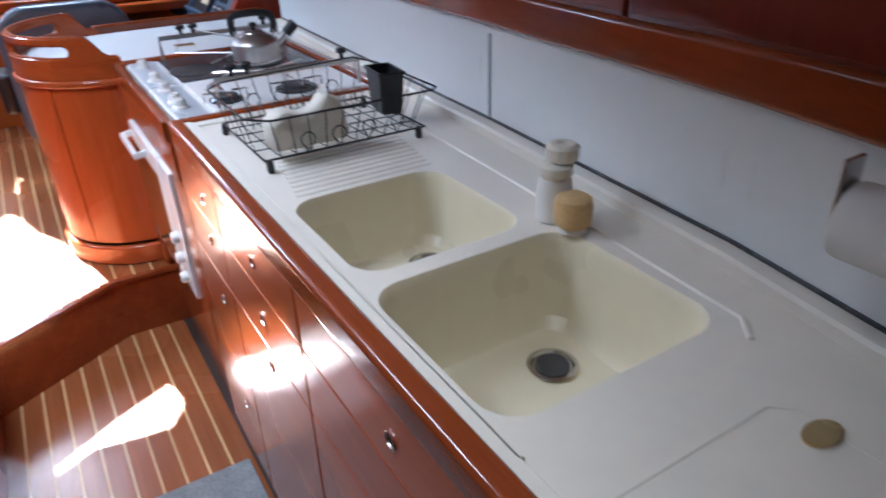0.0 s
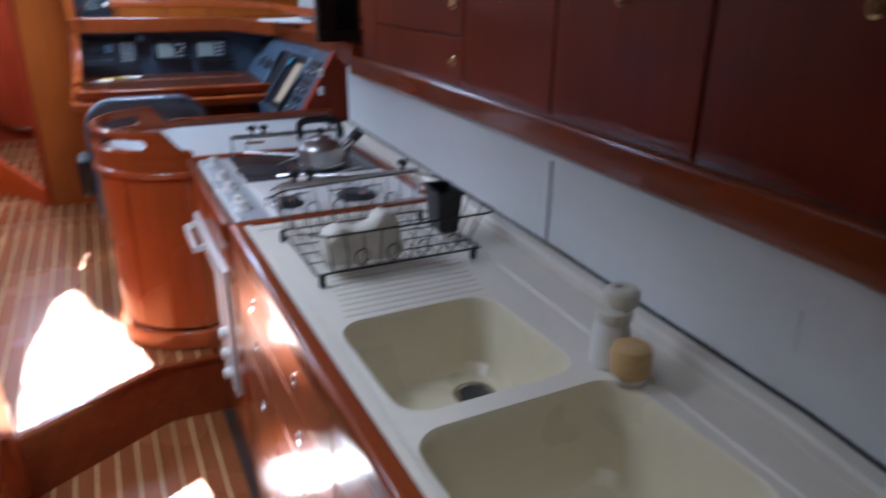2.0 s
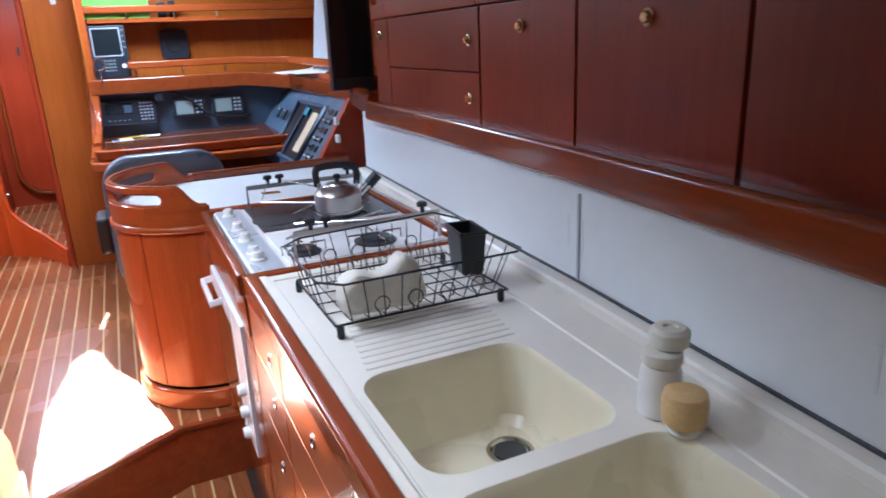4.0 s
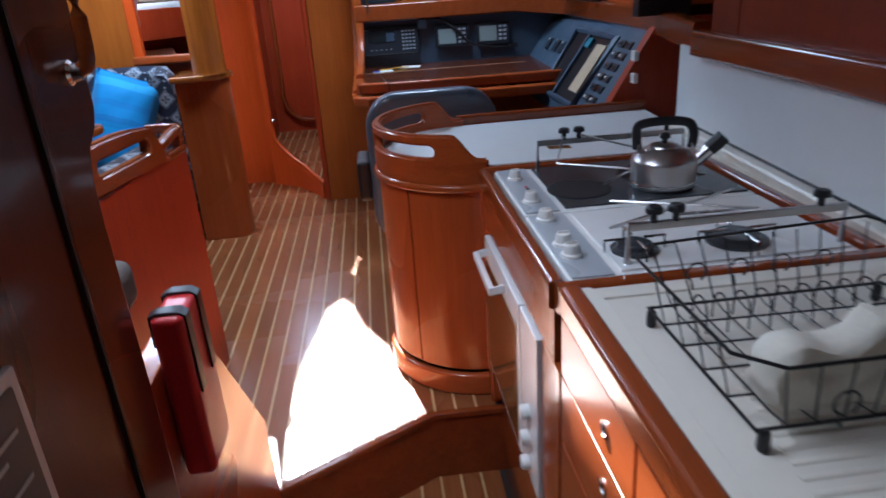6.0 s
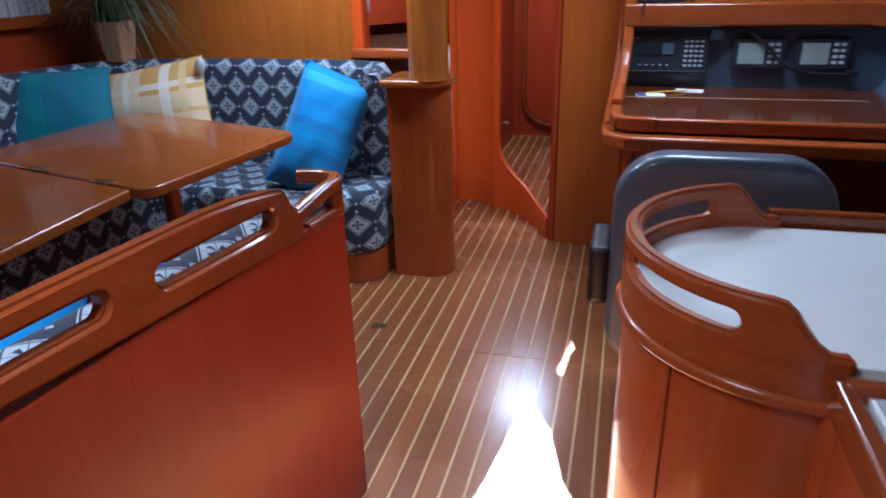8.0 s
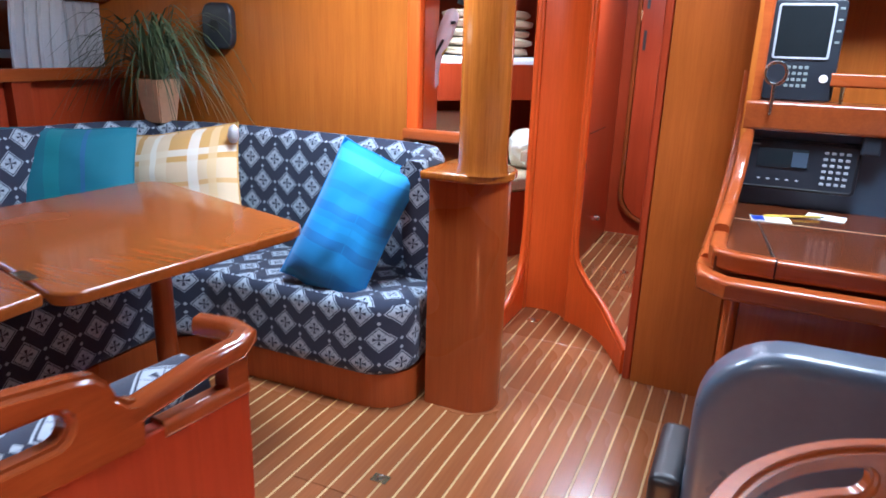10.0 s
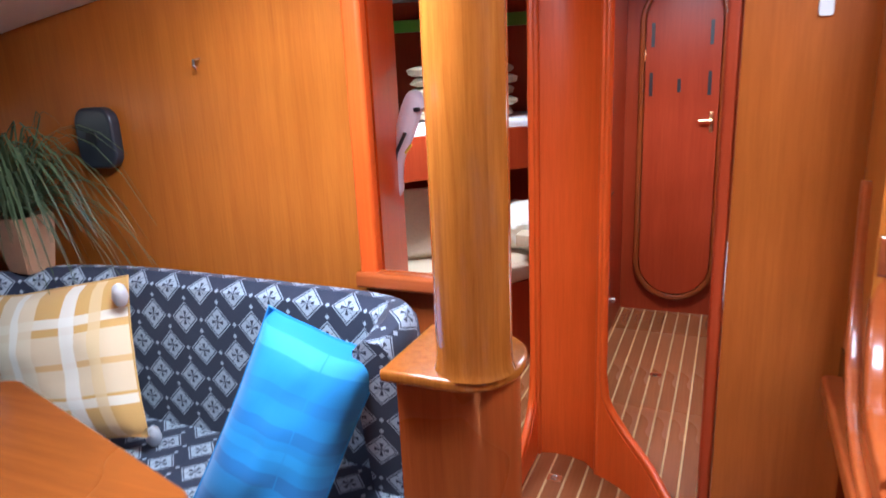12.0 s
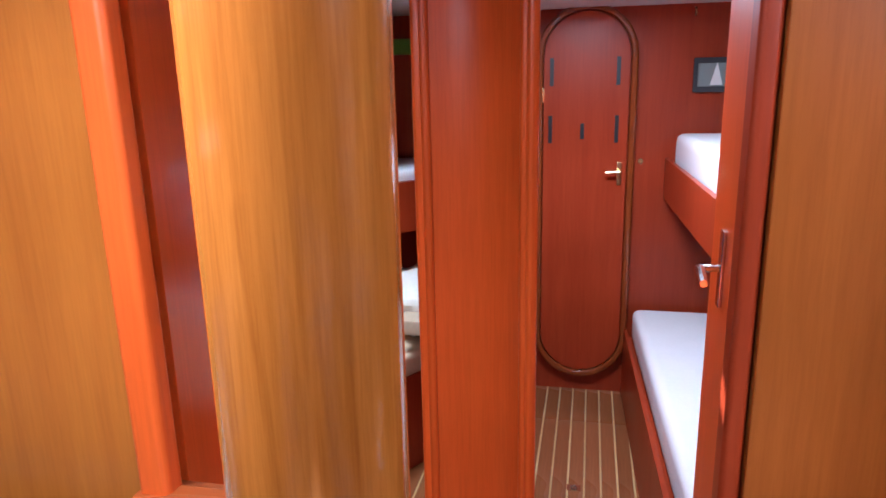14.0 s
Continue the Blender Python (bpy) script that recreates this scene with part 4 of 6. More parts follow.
sec = [(-0.05, -0.27), (-0.065, -0.1), (-0.06, 0.08), (-0.068, 0.10), (-0.055, 0.24), (-0.025, 0.28), (0.02, 0.285), (0.06, 0.25), (0.075, 0.1), (0.075, -0.27)]
part("backrest", sweep(back, [(-s, h) for s, h in sec[::-1]], uv=True), M_FABRIC, st)

bs = thing("bench_settee", (-0.6, 2.6, 0), "bench settee with navy diamond cushions against the partition", "sofa")
part("base", box(-0.80, -0.40, 2.0, 3.06, 0.0, 0.33, 0.01), W_Z, bs)
part("seat_cushion", cushion(-0.83, -0.42, 2.0, 3.05, 0.33, 0.47), M_FABRIC, bs)
bp = smooth_path([(p.x - 0.09, p.y - 0.02, 0.68) for p in PA[::4]], 3)
part("backrest", sweep(bp, round_rect(-0.05, 0.05, -0.22, 0.24, 0.045), uv=True), M_FABRIC, bs)

# ---- navigation station ----
nv = thing("navigation_desk", (0.8, 4.8, 0), "varnished teak chart table with raised fiddle edge", "desk")
part("cabinet", box(0.43, 0.90, 4.40, 5.20, 0.0, 0.80), W_Z, nv)
part("stile", tube([(0.432, 4.395, 0.0), (0.432, 4.395, 0.79)], 0.022, 12), W_Z, nv)
part("shelf_edge", sweep([(0.355, 5.10, 0.805), (0.350, 4.36, 0.805), (0.362, 4.27, 0.805), (0.41, 4.225, 0.805), (1.9, 4.20, 0.805)], round_rect(-0.03, 0.03, -0.028, 0.026, 0.014)), W_X, nv)
part("top", prism([(4.28, 0.79), (5.20, 0.79), (5.20, 0.892), (4.28, 0.874)], "x", 0.37, 1.9, 0.002), W_DESK, nv)
part("fiddle", sweep([(0.372, 4.70, 0.872), (0.372, 4.36, 0.872), (0.385, 4.30, 0.872), (0.43, 4.275, 0.872), (0.52, 4.27, 0.872)], round_rect(-0.022, 0.022, -0.035, 0.020, 0.012)), W_X, nv)
part("lid_edge", sweep([(0.524, 4.27, 0.872), (1.9, 4.25, 0.872)], round_rect(-0.022, 0.022, -0.035, 0.018, 0.012)), W_X, nv)
solo("nav_panel", prism([(5.01, 0.885), (5.21, 0.885), (5.21, 1.20), (4.97, 1.20)], "x", 0.40, 2.1), M_NAVPANEL, kind="structure")
solo("nav_shelf_edge", sweep([(0.38, 4.93, 1.215), (1.35, 4.93, 1.215), (1.62, 4.72, 1.19), (1.66, 3.6, 1.17), (1.55, 2.9, 1.15)], round_rect(-0.03, 0.03, -0.055, 0.045, 0.014)), W_TRIM, kind="structure")

# nav seat
ns = thing("navigator_seat", (0.65, 3.7, 0), "slate blue vinyl helm-style navigator seat", "seat")
part("backrest", prism(round_rect(0.392, 0.95, 0.30, 0.955, 0.14, 8), "y", 3.45, 3.55, 0.03, 4), M_SEAT, ns)
part("seat", box(0.42, 0.92, 3.55, 3.94, 0.42, 0.53, 0.04, 4), M_SEAT, ns)
part("pedestal", lathe([(0.16, 0), (0.15, 0.02), (0.06, 0.03), (0.06, 0.42)], (0.65, 3.72, 0), 24), M_DARK, ns)

# ---- forward cabin ----
fd = thing("door_forward", (-0.21, 7.68, 0.12), "dark red teak arched cabin door, closed, with slots", "door", kind="structure")
dpl = arc(-0.228, 1.85, 0.215, 0, 180, 14) + arc(-0.228, 0.35, 0.215, 180, 360, 14)
part("leaf", prism(dpl, "y", 7.665, 7.70, 0.004), W_RED, fd)
rim = [(x, 7.672, z) for x, z in arc(-0.228, 1.85, 0.236, 0, 180, 16) + arc(-0.228, 0.35, 0.236, 180, 360, 16)]
part("rim", sweep(rim, round_rect(-0.016, 0.016, -0.02, 0.02, 0.01), closed=True, up=(0, 1, 0)), W_TRIM, fd)
for x, z, h in ((-0.403, 1.77, 0.14), (-0.07, 1.77, 0.14), (-0.407, 1.48, 0.14), (-0.07, 1.48, 0.14), (-0.243, 1.47, 0.08)):
    part("vent_slot", box(x - 0.010, x + 0.010, 7.659, 7.667, z - h / 2, z + h / 2), M_BLACK, fd)

for z0, z1, x0, nm in ((0.0, 0.36, 0.03, "lower_berth"), (1.12, 1.30, 0.20, "upper_berth")):
    b = thing(nm, (0.5, 7.2, z0), "teak-fronted pilot berth with white fitted sheet", "bed", "forward berths")
    part("front", prism([(x0 + (0.06 if z0 == 0 else 0.05), 5.6), (x0 - 0.02, 7.69), (x0 + 0.0, 7.69), (x0 + 0.08, 5.6)], "z", z0, z1 + 0.03, 0.004), W_RED, b)
    part("base", prism([(x0 + 0.09, 5.6), (x0, 7.69), (1.5, 7.69), (1.5, 5.6)], "z", z0, z1 - 0.02), W_RED, b)
    part("mattress", prism([(x0 + 0.10, 5.62), (x0 + 0.02, 7.66), (1.45, 7.66), (1.45, 5.62)], "z", z1 - 0.02, z1 + 0.16, 0.05, 4), M_LINEN, b)

# ---- companionway side: panel darkened for its shade, steps casing, extinguisher ----
solo("companionway_panel", prism([(1.468, LOW), (1.58, LOW), (1.585, 0.80), (1.575, 1.10), (1.577, 1.16), (1.59, 1.20), (1.625, 1.225), (1.64, 1.25), (1.64, 1.46), (1.468, 1.50)], "x", 0.0, 0.05, 0.006), W_SHADED, kind="structure")
solo("companionway_wall", box(0.0, 0.046, -1.5, 1.46, LOW, 1.50, 0.004), W_SHADED, kind="structure")
solo("steps_casing", prism([(1.585, LOW), (2.27, LOW), (2.27, 0.0), (2.25, 0.28), (1.85, 0.80), (1.80, 0.83), (1.585, 0.83)], "x", 0.0, 0.048, 0.004), W_Y, kind="structure")
cs = thing("aft_seat", (-0.4, 1.6, 0), "brown padded seat cushion beside the steps", "seat")
part("base", box(-0.7, -0.10, 1.3, 1.86, 0.0, 0.83), W_Z, cs)
part("cushion", box(-0.7, -0.06, 1.3, 1.92, 0.83, 0.925, 0.032, 4), M_GREYCUSH, cs)
solo("companionway_back", box(-1.3, -1.26, -1.5, 2.0, 0.0, DECK), W_Z, kind="structure")


# ---- galley things ----
def hob(y0, y1, plates, name, label, deck_mat, knobs, rail_y):
    h = thing(name, (1.08, (y0 + y1) / 2, CT - 0.03), label, "hob")
    part("tray", box(0.775, 1.375, y0, y1, CT - 0.03, CT - 0.002, 0.006), M_WHITE_ENAMEL, h)
    part("control_strip", box(0.782, 0.868, y0 + 0.008, y1 - 0.008, CT - 0.002, CT + 0.002, 0.001), M_GREYPANEL, h)
    deckp = part("plate", box(0.885, 1.365, y0 + 0.02, y1 - 0.015, CT - 0.003, CT + 0.003, 0.002), deck_mat, h)
    for x, y, r in plates:
        if deck_mat is M_DARK:
            part("cooking_zone", lathe([(r, 0), (r, 0.002), (r - 0.006, 0.003)], (x, y, CT + 0.003), 32), M_BLACK, deckp)
        else:
            bn = part("burner", lathe([(r, 0), (r, 0.006), (r * 0.75, 0.010), (r * 0.7, 0.018), (r * 0.3, 0.02)], (x, y, CT + 0.002), 28), M_DARK, deckp)
            for a in range(4):
                c, s = math.cos(a * math.pi / 2), math.sin(a * math.pi / 2)
                part("pan_support", tube([(x + c * r * 0.4, y + s * r * 0.4, CT + 0.03), (x + c * r * 1.3, y + s * r * 1.3, CT + 0.03), (x + c * r * 1.3, y + s * r * 1.3, CT + 0.003)], 0.003, 6), M_STEEL, bn)
    for x, y in knobs:
        k = part("knob", lathe([(0.023, 0), (0.022, 0.006), (0.017, 0.008), (0.0165, 0.024), (0.014, 0.027)], (x, y, CT + 0.002), 20), M_KNOB, h)
        part("pointer", box(x - 0.012, x + 0.012, y - 0.0025, y + 0.0025, CT + 0.027, CT + 0.034, 0.001), M_KNOB, k)
    for q in range(3):
        part("indicator", lathe([(0.005, 0), (0.004, 0.003)], (0.83, (y0 + y1) / 2 - 0.03 + 0.02 * q, CT + 0.002), 10), M_RED if q != 1 else M_BLACK, h)
    # pot rails with clamps
    bar = round_rect(-0.006, 0.006, -0.005, 0.005, 0.002, 2)
    part("pot_rail", sweep([(0.905, rail_y, CT), (0.905, rail_y, CT + 0.080), (1.355, rail_y, CT + 0.080), (1.355, rail_y, CT)], bar, up=(0, 1, 0)), M_KETTLE, h, "flat steel pot rail")
    return h


hob(2.185, 2.60, [(0.96, 2.34, 0.085), (1.20, 2.42, 0.10)], "electric_hob", "electric hob with black plates in a white tray", M_DARK, [(0.817, 2.489), (0.815, 2.276)], 2.572)
hob(1.79, 2.178, [(0.945, 1.90, 0.05), (1.165, 1.895, 0.065)], "gas_hob", "white two-burner gas hob with grey control strip", M_WHITE_ENAMEL, [(0.815, 2.130), (0.812, 1.969), (0.812, 1.905)], 1.835)


def pot_clamp(y, x0, x1, z, way):
    c = thing("pot_clamp", (x0, y, z), "crossed steel pot holder arms with black thumb screws", "pot holder", "pot holders")
    part("arm", tube([(x0, y, z), (x0 - 0.05, y + way * 0.10, z - 0.055), (x1 - 0.02, y + way * 0.30, z - 0.065)], 0.0032, 6), M_KETTLE, c)
    part("arm", tube([(x0 + 0.045, y, z), (x1 - 0.06, y + way * 0.12, z - 0.050), (x0 + 0.02, y + way * 0.30, z - 0.065)], 0.0032, 6), M_KETTLE, c)
    for x in (x0, x0 + 0.045, x1):
        part("thumb_screw", lathe([(0.007, -0.012), (0.007, 0.006), (0.017, 0.008), (0.017, 0.018), (0.012, 0.022)], (x, y, z), 10), M_BLACK, c)


pot_clamp(2.572, 0.985, 1.30, CT + 0.098, -1)
pot_clamp(1.835, 0.955, 1.30, CT + 0.098, 1)

kt = thing("kettle", (1.165, 2.323, CT + 0.003), "steel whistling kettle with black handle on the hob", "kettle")
KX, KY, KZ = 1.178, 2.305, CT + 0.004
part("body", lathe([(0.078, 0), (0.083, 0.005), (0.084, 0.010), (0.084, 0.068), (0.082, 0.076), (0.070, 0.091), (0.048, 0.102), (0.040, 0.105), (0.037, 0.110), (0.018, 0.114)], (KX, KY, KZ), 40), M_KETTLE, kt)
part("base_band", lathe([(0.0845, 0.012), (0.0855, 0.014), (0.0855, 0.017), (0.0845, 0.019)], (KX, KY, KZ), 40), M_CHROME, kt)
part("lid_knob", lathe([(0.007, 0.114), (0.007, 0.124), (0.014, 0.128), (0.014, 0.136), (0.008, 0.141)], (KX, KY, KZ), 16), M_BLACK, kt)
for sx in (-1, 1):
    part("handle_bracket", box(KX + sx * 0.066 - 0.004, KX + sx * 0.066 + 0.004, KY - sx * 0.016 - 0.008, KY - sx * 0.016 + 0.008, KZ + 0.080, KZ + 0.115, 0.002), M_CHROME, kt, "chrome handle bracket")
part("handle", sweep(smooth_path([(KX - 0.067, KY + 0.016, KZ + 0.100), (KX - 0.070, KY + 0.017, KZ + 0.150), (KX - 0.056, KY + 0.013, KZ + 0.166), (KX, KY, KZ + 0.172), (KX + 0.054, KY - 0.013, KZ + 0.166), (KX + 0.069, KY - 0.017, KZ + 0.140), (KX + 0.066, KY - 0.016, KZ + 0.100)], 5), circle(0.008, 8, 0.012), up=(0.2, 1, 0)), M_BLACK, kt)
sp = part("spout", tube([(KX + 0.068, KY - 0.02, KZ + 0.055), (KX + 0.112, KY - 0.035, KZ + 0.102)], 0.017, 12), M_CHROME, kt)
part("whistle", tube([(KX + 0.107, KY - 0.033, KZ + 0.096), (KX + 0.138, KY - 0.043, KZ + 0.130)], 0.020, 12), M_BLACK, sp)


def dish_rack():
    r = thing("dish_rack", (1.05, 1.45, CT), "black wire dish rack holding a folded towel", "dish rack")
    x0, x1, y0, y1 = 0.852, 1.262, 1.272, 1.60
    X0, X1, Y0, Y1 = 0.83, 1.305, 1.262, 1.655
    zb, zt = CT + 0.028, CT + 0.118
    rim = [(X0 + 0.045, Y0, zt), (X1 - 0.02, Y0, zt), (X1, Y0 + 0.02, zt), (X1, Y1 - 0.05, zt), (X1 - 0.05, Y1, zt + 0.012), (X0 + 0.05, Y1, zt), (X0, Y1 - 0.05, zt), (X0, Y0 + 0.045, zt)]
    part("rim", sweep(rim, circle(0.0027, 7), closed=True), M_WIRE, r)
    base = [(x0, y0, zb), (x1, y0, zb), (x1, y1, zb), (x0, y1, zb)]
    part("base_rim", sweep(base, circle(0.0027, 7), closed=True), M_WIRE, r)
    for i in range(1, 11):
        x = x0 + (x1 - x0) * i / 11
        xo = X0 + (X1 - X0) * i / 11
        part("wire", tube([(xo, Y1, zt), (x, y1, zb + 0.006), (x, y1 - 0.03, zb), (x, y0 + 0.03, zb), (x, y0, zb + 0.004), (xo, Y0, zt)], 0.0014, 5), M_WIRE, r)
    for i in range(1, 5):
        y = y0 + (y1 - y0) * i / 5
        part("cross_wire", tube([(X0, y, zt), (x0, y, zb + 0.004), (x1, y, zb - 0.003), (X1, y, zt)], 0.0018, 5), M_WIRE, r)
    for yy, zz in ((Y0 - 0.003, 0.062), (Y1 - 0.01, 0.062)):
        for q in (0.26, 0.42, 0.58, 0.74):
            cx = X0 + (X1 - X0) * q
            ring = [(cx + 0.017 * math.cos(a), yy, CT + zz + 0.017 * math.sin(a)) for a in [math.radians(-60 + 30 * k) for k in range(11)]] + [(cx - 0.004, yy, CT + 0.03)]
            part("scroll", tube(ring, 0.0018, 5), M_WIRE, r)
    for i in range(10):
        x = x0 + 0.05 + i * 0.034
        part("plate_hoop", tube(smooth_path([(x, y1 - 0.10, zb), (x, y1 - 0.095, zb + 0.04), (x, y1 - 0.075, zb + 0.052), (x, y1 - 0.055, zb + 0.04), (x, y1 - 0.05, zb)], 3), 0.0015, 5), M_WIRE, r)
    for x, y in ((0.861, 1.268), (1.247, 1.276), (0.853, 1.588), (1.25, 1.592)):
        part("foot", lathe([(0.006, 0), (0.0085, 0.005), (0.008, 0.026), (0.004, 0.031)], (x, y, CT), 10), M_BLACK, r)
    return r


dish_rack()


def cutlery_cup():
    o = [(1.194, 1.365), (1.258, 1.355), (1.271, 1.465), (1.208, 1.475)]
    bm = bmesh.new()
    zt, zb = CT + 0.148, CT + 0.040
    def ring(k, z):
        cx = sum(p[0] for p in o) / 4
        cy = sum(p[1] for p in o) / 4
        return [bm.verts.new((cx + (x - cx) * k, cy + (y - cy) * k, z)) for x, y in o]
    R = [ring(0.82, zb), ring(1.0, zt), ring(0.93, zt), ring(0.76, zb + 0.004)]
    bm.faces.new(R[0][::-1]), bm.faces.new(R[3])
    for a, b in zip(R, R[1:]):
        for i in range(4):
            bm.faces.new((a[i], a[(i + 1) % 4], b[(i + 1) % 4], b[i]))
    bmesh.ops.recalc_face_normals(bm, faces=bm.faces)
    bmesh.ops.bevel(bm, geom=[e for e in bm.edges if e.calc_face_angle(0) > 0.6], offset=0.003, segments=2, affect='EDGES')
    c = thing("cutlery_holder", (1.233, 1.415, zb), "tapered black plastic cutlery holder on the dish rack", "cutlery holder")
    part("cup", bm, M_BLACK, c)
    part("rim", sweep([(x, y, zt - 0.002) for x, y in o], round_rect(-0.003, 0.003, -0.005, 0.003, 0.002, 2), closed=True), M_BLACK, c)
    return c


cutlery_cup()


def cloth_lump(name, at, size, mat, label, category, seed=1, rot=0.0, ripple=0.25):
    """A soft folded lump of cloth that rests on its base."""
    bm = bmesh.new()
    bmesh.ops.create_cube(bm, size=2)
    bmesh.ops.subdivide_edges(bm, edges=bm.edges[:], cuts=9, use_grid_fill=True)
    for v in bm.verts:
        p = v.co.copy()
        q = Vector((p.x, p.y, p.z))
        n = 3.2
        k = (abs(q.x) ** n + abs(q.y) ** n + abs(q.z) ** n) ** (1 / n)
        q /= k
        d = noise.noise(q * 1.6 + Vector((seed * 7.1, 0, 0))) * ripple + noise.noise(q * 4.5 + Vector((0, seed * 3.3, 0))) * ripple * 0.35
        q *= 1 + d
        v.co = Vector((q.x * size[0] / 2, q.y * size[1] / 2, max(-0.98, q.z) * size[2] / 2))
    lo = min(v.co.z for v in bm.verts)
    moved(bm, Matrix.Translation((at[0], at[1], at[2] - lo)) @ pose(0, 0, 0, 0, 0, rot))
    return solo(name, bm, mat, label, category)


def folded_towel():
    """A thick folded towel on edge, with one corner pulled up."""
    bm = bmesh.new()
    bmesh.ops.create_cube(bm, size=2)
    bmesh.ops.subdivide_edges(bm, edges=bm.edges[:], cuts=13, use_grid_fill=True)
    rise = [(-1.0, 0.078), (-0.6, 0.092), (-0.1, 0.078), (0.15, 0.086), (0.5, 0.114), (0.8, 0.100), (1.0, 0.065)]
    for v in bm.verts:
        q = v.co.copy()
        q /= (abs(q.x) ** 6 + abs(q.y) ** 3 + abs(q.z) ** 6) ** (1 / 6) if abs(q.y) < 0.99 else (abs(q.x) ** 6 + 1 + abs(q.z) ** 6) ** (1 / 6)
        for (xa, ha), (xb, hb) in zip(rise, rise[1:]):
            if xa <= q.x <= xb:
                s = (q.x - xa) / (xb - xa)
                h = ha + (hb - ha) * s * s * (3 - 2 * s)
        w = 0.5 + 0.5 * q.z
        d = noise.noise(q * 2.1 + Vector((3.3, 0, 0))) * 0.25 + 0.12 * math.sin(q.x * 9 + q.z * 3) + 0.12 * noise.noise(q * 5.5)
        v.co = Vector((0.975 + q.x * 0.098, 1.325 + q.y * (0.046 - 0.018 * w) * (1 + d), CT + 0.031 + w * h))
    return solo("dish_towel", bm, M_TOWEL, "thick folded cream towel standing in the dish rack", "towel")


folded_towel()

sb = thing("soap_bottle", (1.222, 0.728, CT), "white and clear plastic dish brush dispenser beside the sink", "bottle")
part("body", lathe([(0.030, 0), (0.034, 0.004), (0.034, 0.05), (0.031, 0.078), (0.026, 0.088)], (1.225, 0.735, CT), 24), M_KNOB, sb)
part("collar", lathe([(0.028, 0.086), (0.032, 0.092), (0.031, 0.108), (0.024, 0.112)], (1.225, 0.735, CT), 24), M_TOWEL, sb)
part("cap", lathe([(0.022, 0.11), (0.030, 0.118), (0.031, 0.140), (0.024, 0.146), (0.012, 0.1465), (0.010, 0.142)], (1.238, 0.735, CT), 24), M_TOWEL, sb)
sg = thing("scrubber", (1.215, 0.672, CT), "yellow sponge scrubber standing on a clear foot", "sponge")
part("foot", lathe([(0.024, 0), (0.026, 0.004), (0.022, 0.012)], (1.218, 0.675, CT), 20), M_KNOB, sg)
part("sponge", lathe([(0.026, 0.012), (0.033, 0.018), (0.035, 0.05), (0.032, 0.066), (0.02, 0.073)], (1.218, 0.675, CT), 24), M_SPONGE, sg)

pr = thing("paper_towel", (1.27, 0.33, 1.0), "white kitchen paper roll hung under the lockers", "paper roll")
part("roll", moved(lathe([(0.018, -0.12), (0.048, -0.12), (0.05, -0.115), (0.05, 0.115), (0.048, 0.12), (0.018, 0.12)], seg=32), Matrix.Translation((1.262, 0.12, 1.02)) @ pose(0, 0, 0, 90, 0, 0)), M_PAPER, pr)
part("bracket", box(1.235, 1.275, 0.245, 0.251, 1.01, 1.10, 0.002), M_STEEL, pr)
part("bracket", box(1.235, 1.275, -0.01, -0.004, 1.01, 1.10, 0.002), M_STEEL, pr)
for y in (1.215, 1.275, 0.50, 0.44):
    solo("finger_slot", box(hull_x(y) - 0.0012, hull_x(y) + 0.004, y - 0.004, y + 0.004, 0.94, 1.01), M_LAMINATE, kind="structure")

cloth = box(0.10, 0.735, -0.4, 1.60, LOW, LOW + 0.012, 0.004)
solo("floor_mat", cloth, M_MAT, "grey looped carpet mat on the galley floor", "mat")

# ---- by the steps ----
fe = thing("extinguisher_bag", (0.09, 1.70, 0.62), "red vinyl extinguisher case with two black straps", "extinguisher")
cs_m = Matrix.Translation((0.077, 1.69, 0.615)) @ pose(0, 0, 0, 0, 0, 0)
part("case", moved(prism(round_rect(-0.026, 0.026, -0.066, 0.066, 0.013, 4), "z", 0, 0.305, 0.012, 3), cs_m), M_RED, fe)
for y in (-0.04, 0.038):
    part("strap", moved(sweep([(-0.029, y, 0.25), (-0.028, y, 0.304), (-0.017, y, 0.309), (0.017, y, 0.309), (0.027, y, 0.302), (0.0285, y, 0.16)], round_rect(-0.002, 0.002, -0.013, 0.013, 0.001, 2), up=(0, 1, 0.01)), cs_m), M_BLACK, fe, "black webbing strap")
gh = thing("grab_handle", (0.08, 1.575, 1.32), "polished teak vertical grab handle on the panel", "handle")
part("bar", tube(smooth_path([(0.052, 1.575, 1.305), (0.070, 1.576, 1.308), (0.080, 1.577, 1.330), (0.080, 1.577, 1.44), (0.070, 1.577, 1.47), (0.05, 1.577, 1.475)], 5), 0.0105, 12), W_TRIM, gh)
part("end_cap", moved(lathe([(0.016, 0), (0.016, 0.006), (0.012, 0.010), (0.0108, 0.022)], seg=16), Matrix.Translation((0.050, 1.575, 1.305)) @ pose(0, 0, 0, 0, 90, 0)), M_CHROME, gh, "chrome end cap")
solo("wall_plaque", prism(round_rect(1.02, 1.27, 0.88, 1.06, 0.005, 2), "x", 0.046, 0.054, 0.002), M_WHITE_ENAMEL, "black notice plate with pale border on the panel", "plaque")
pl = bpy.data.objects["wall_plaque"]
part("field", prism(round_rect(1.035, 1.255, 0.895, 1.045, 0.004, 2), "x", 0.054, 0.0555), M_BLACK, pl)
for i in range(7):
    part("text_line", box(0.0555, 0.0562, 1.06, 1.06 + 0.12 + 0.03 * (i % 3), 0.91 + i * 0.018, 0.915 + i * 0.018), M_GREYPANEL, pl)
solo("panel_groove", box(0.040, 0.0515, 1.461, 1.467, 0.0, 1.49), M_SEAM, kind="structure")
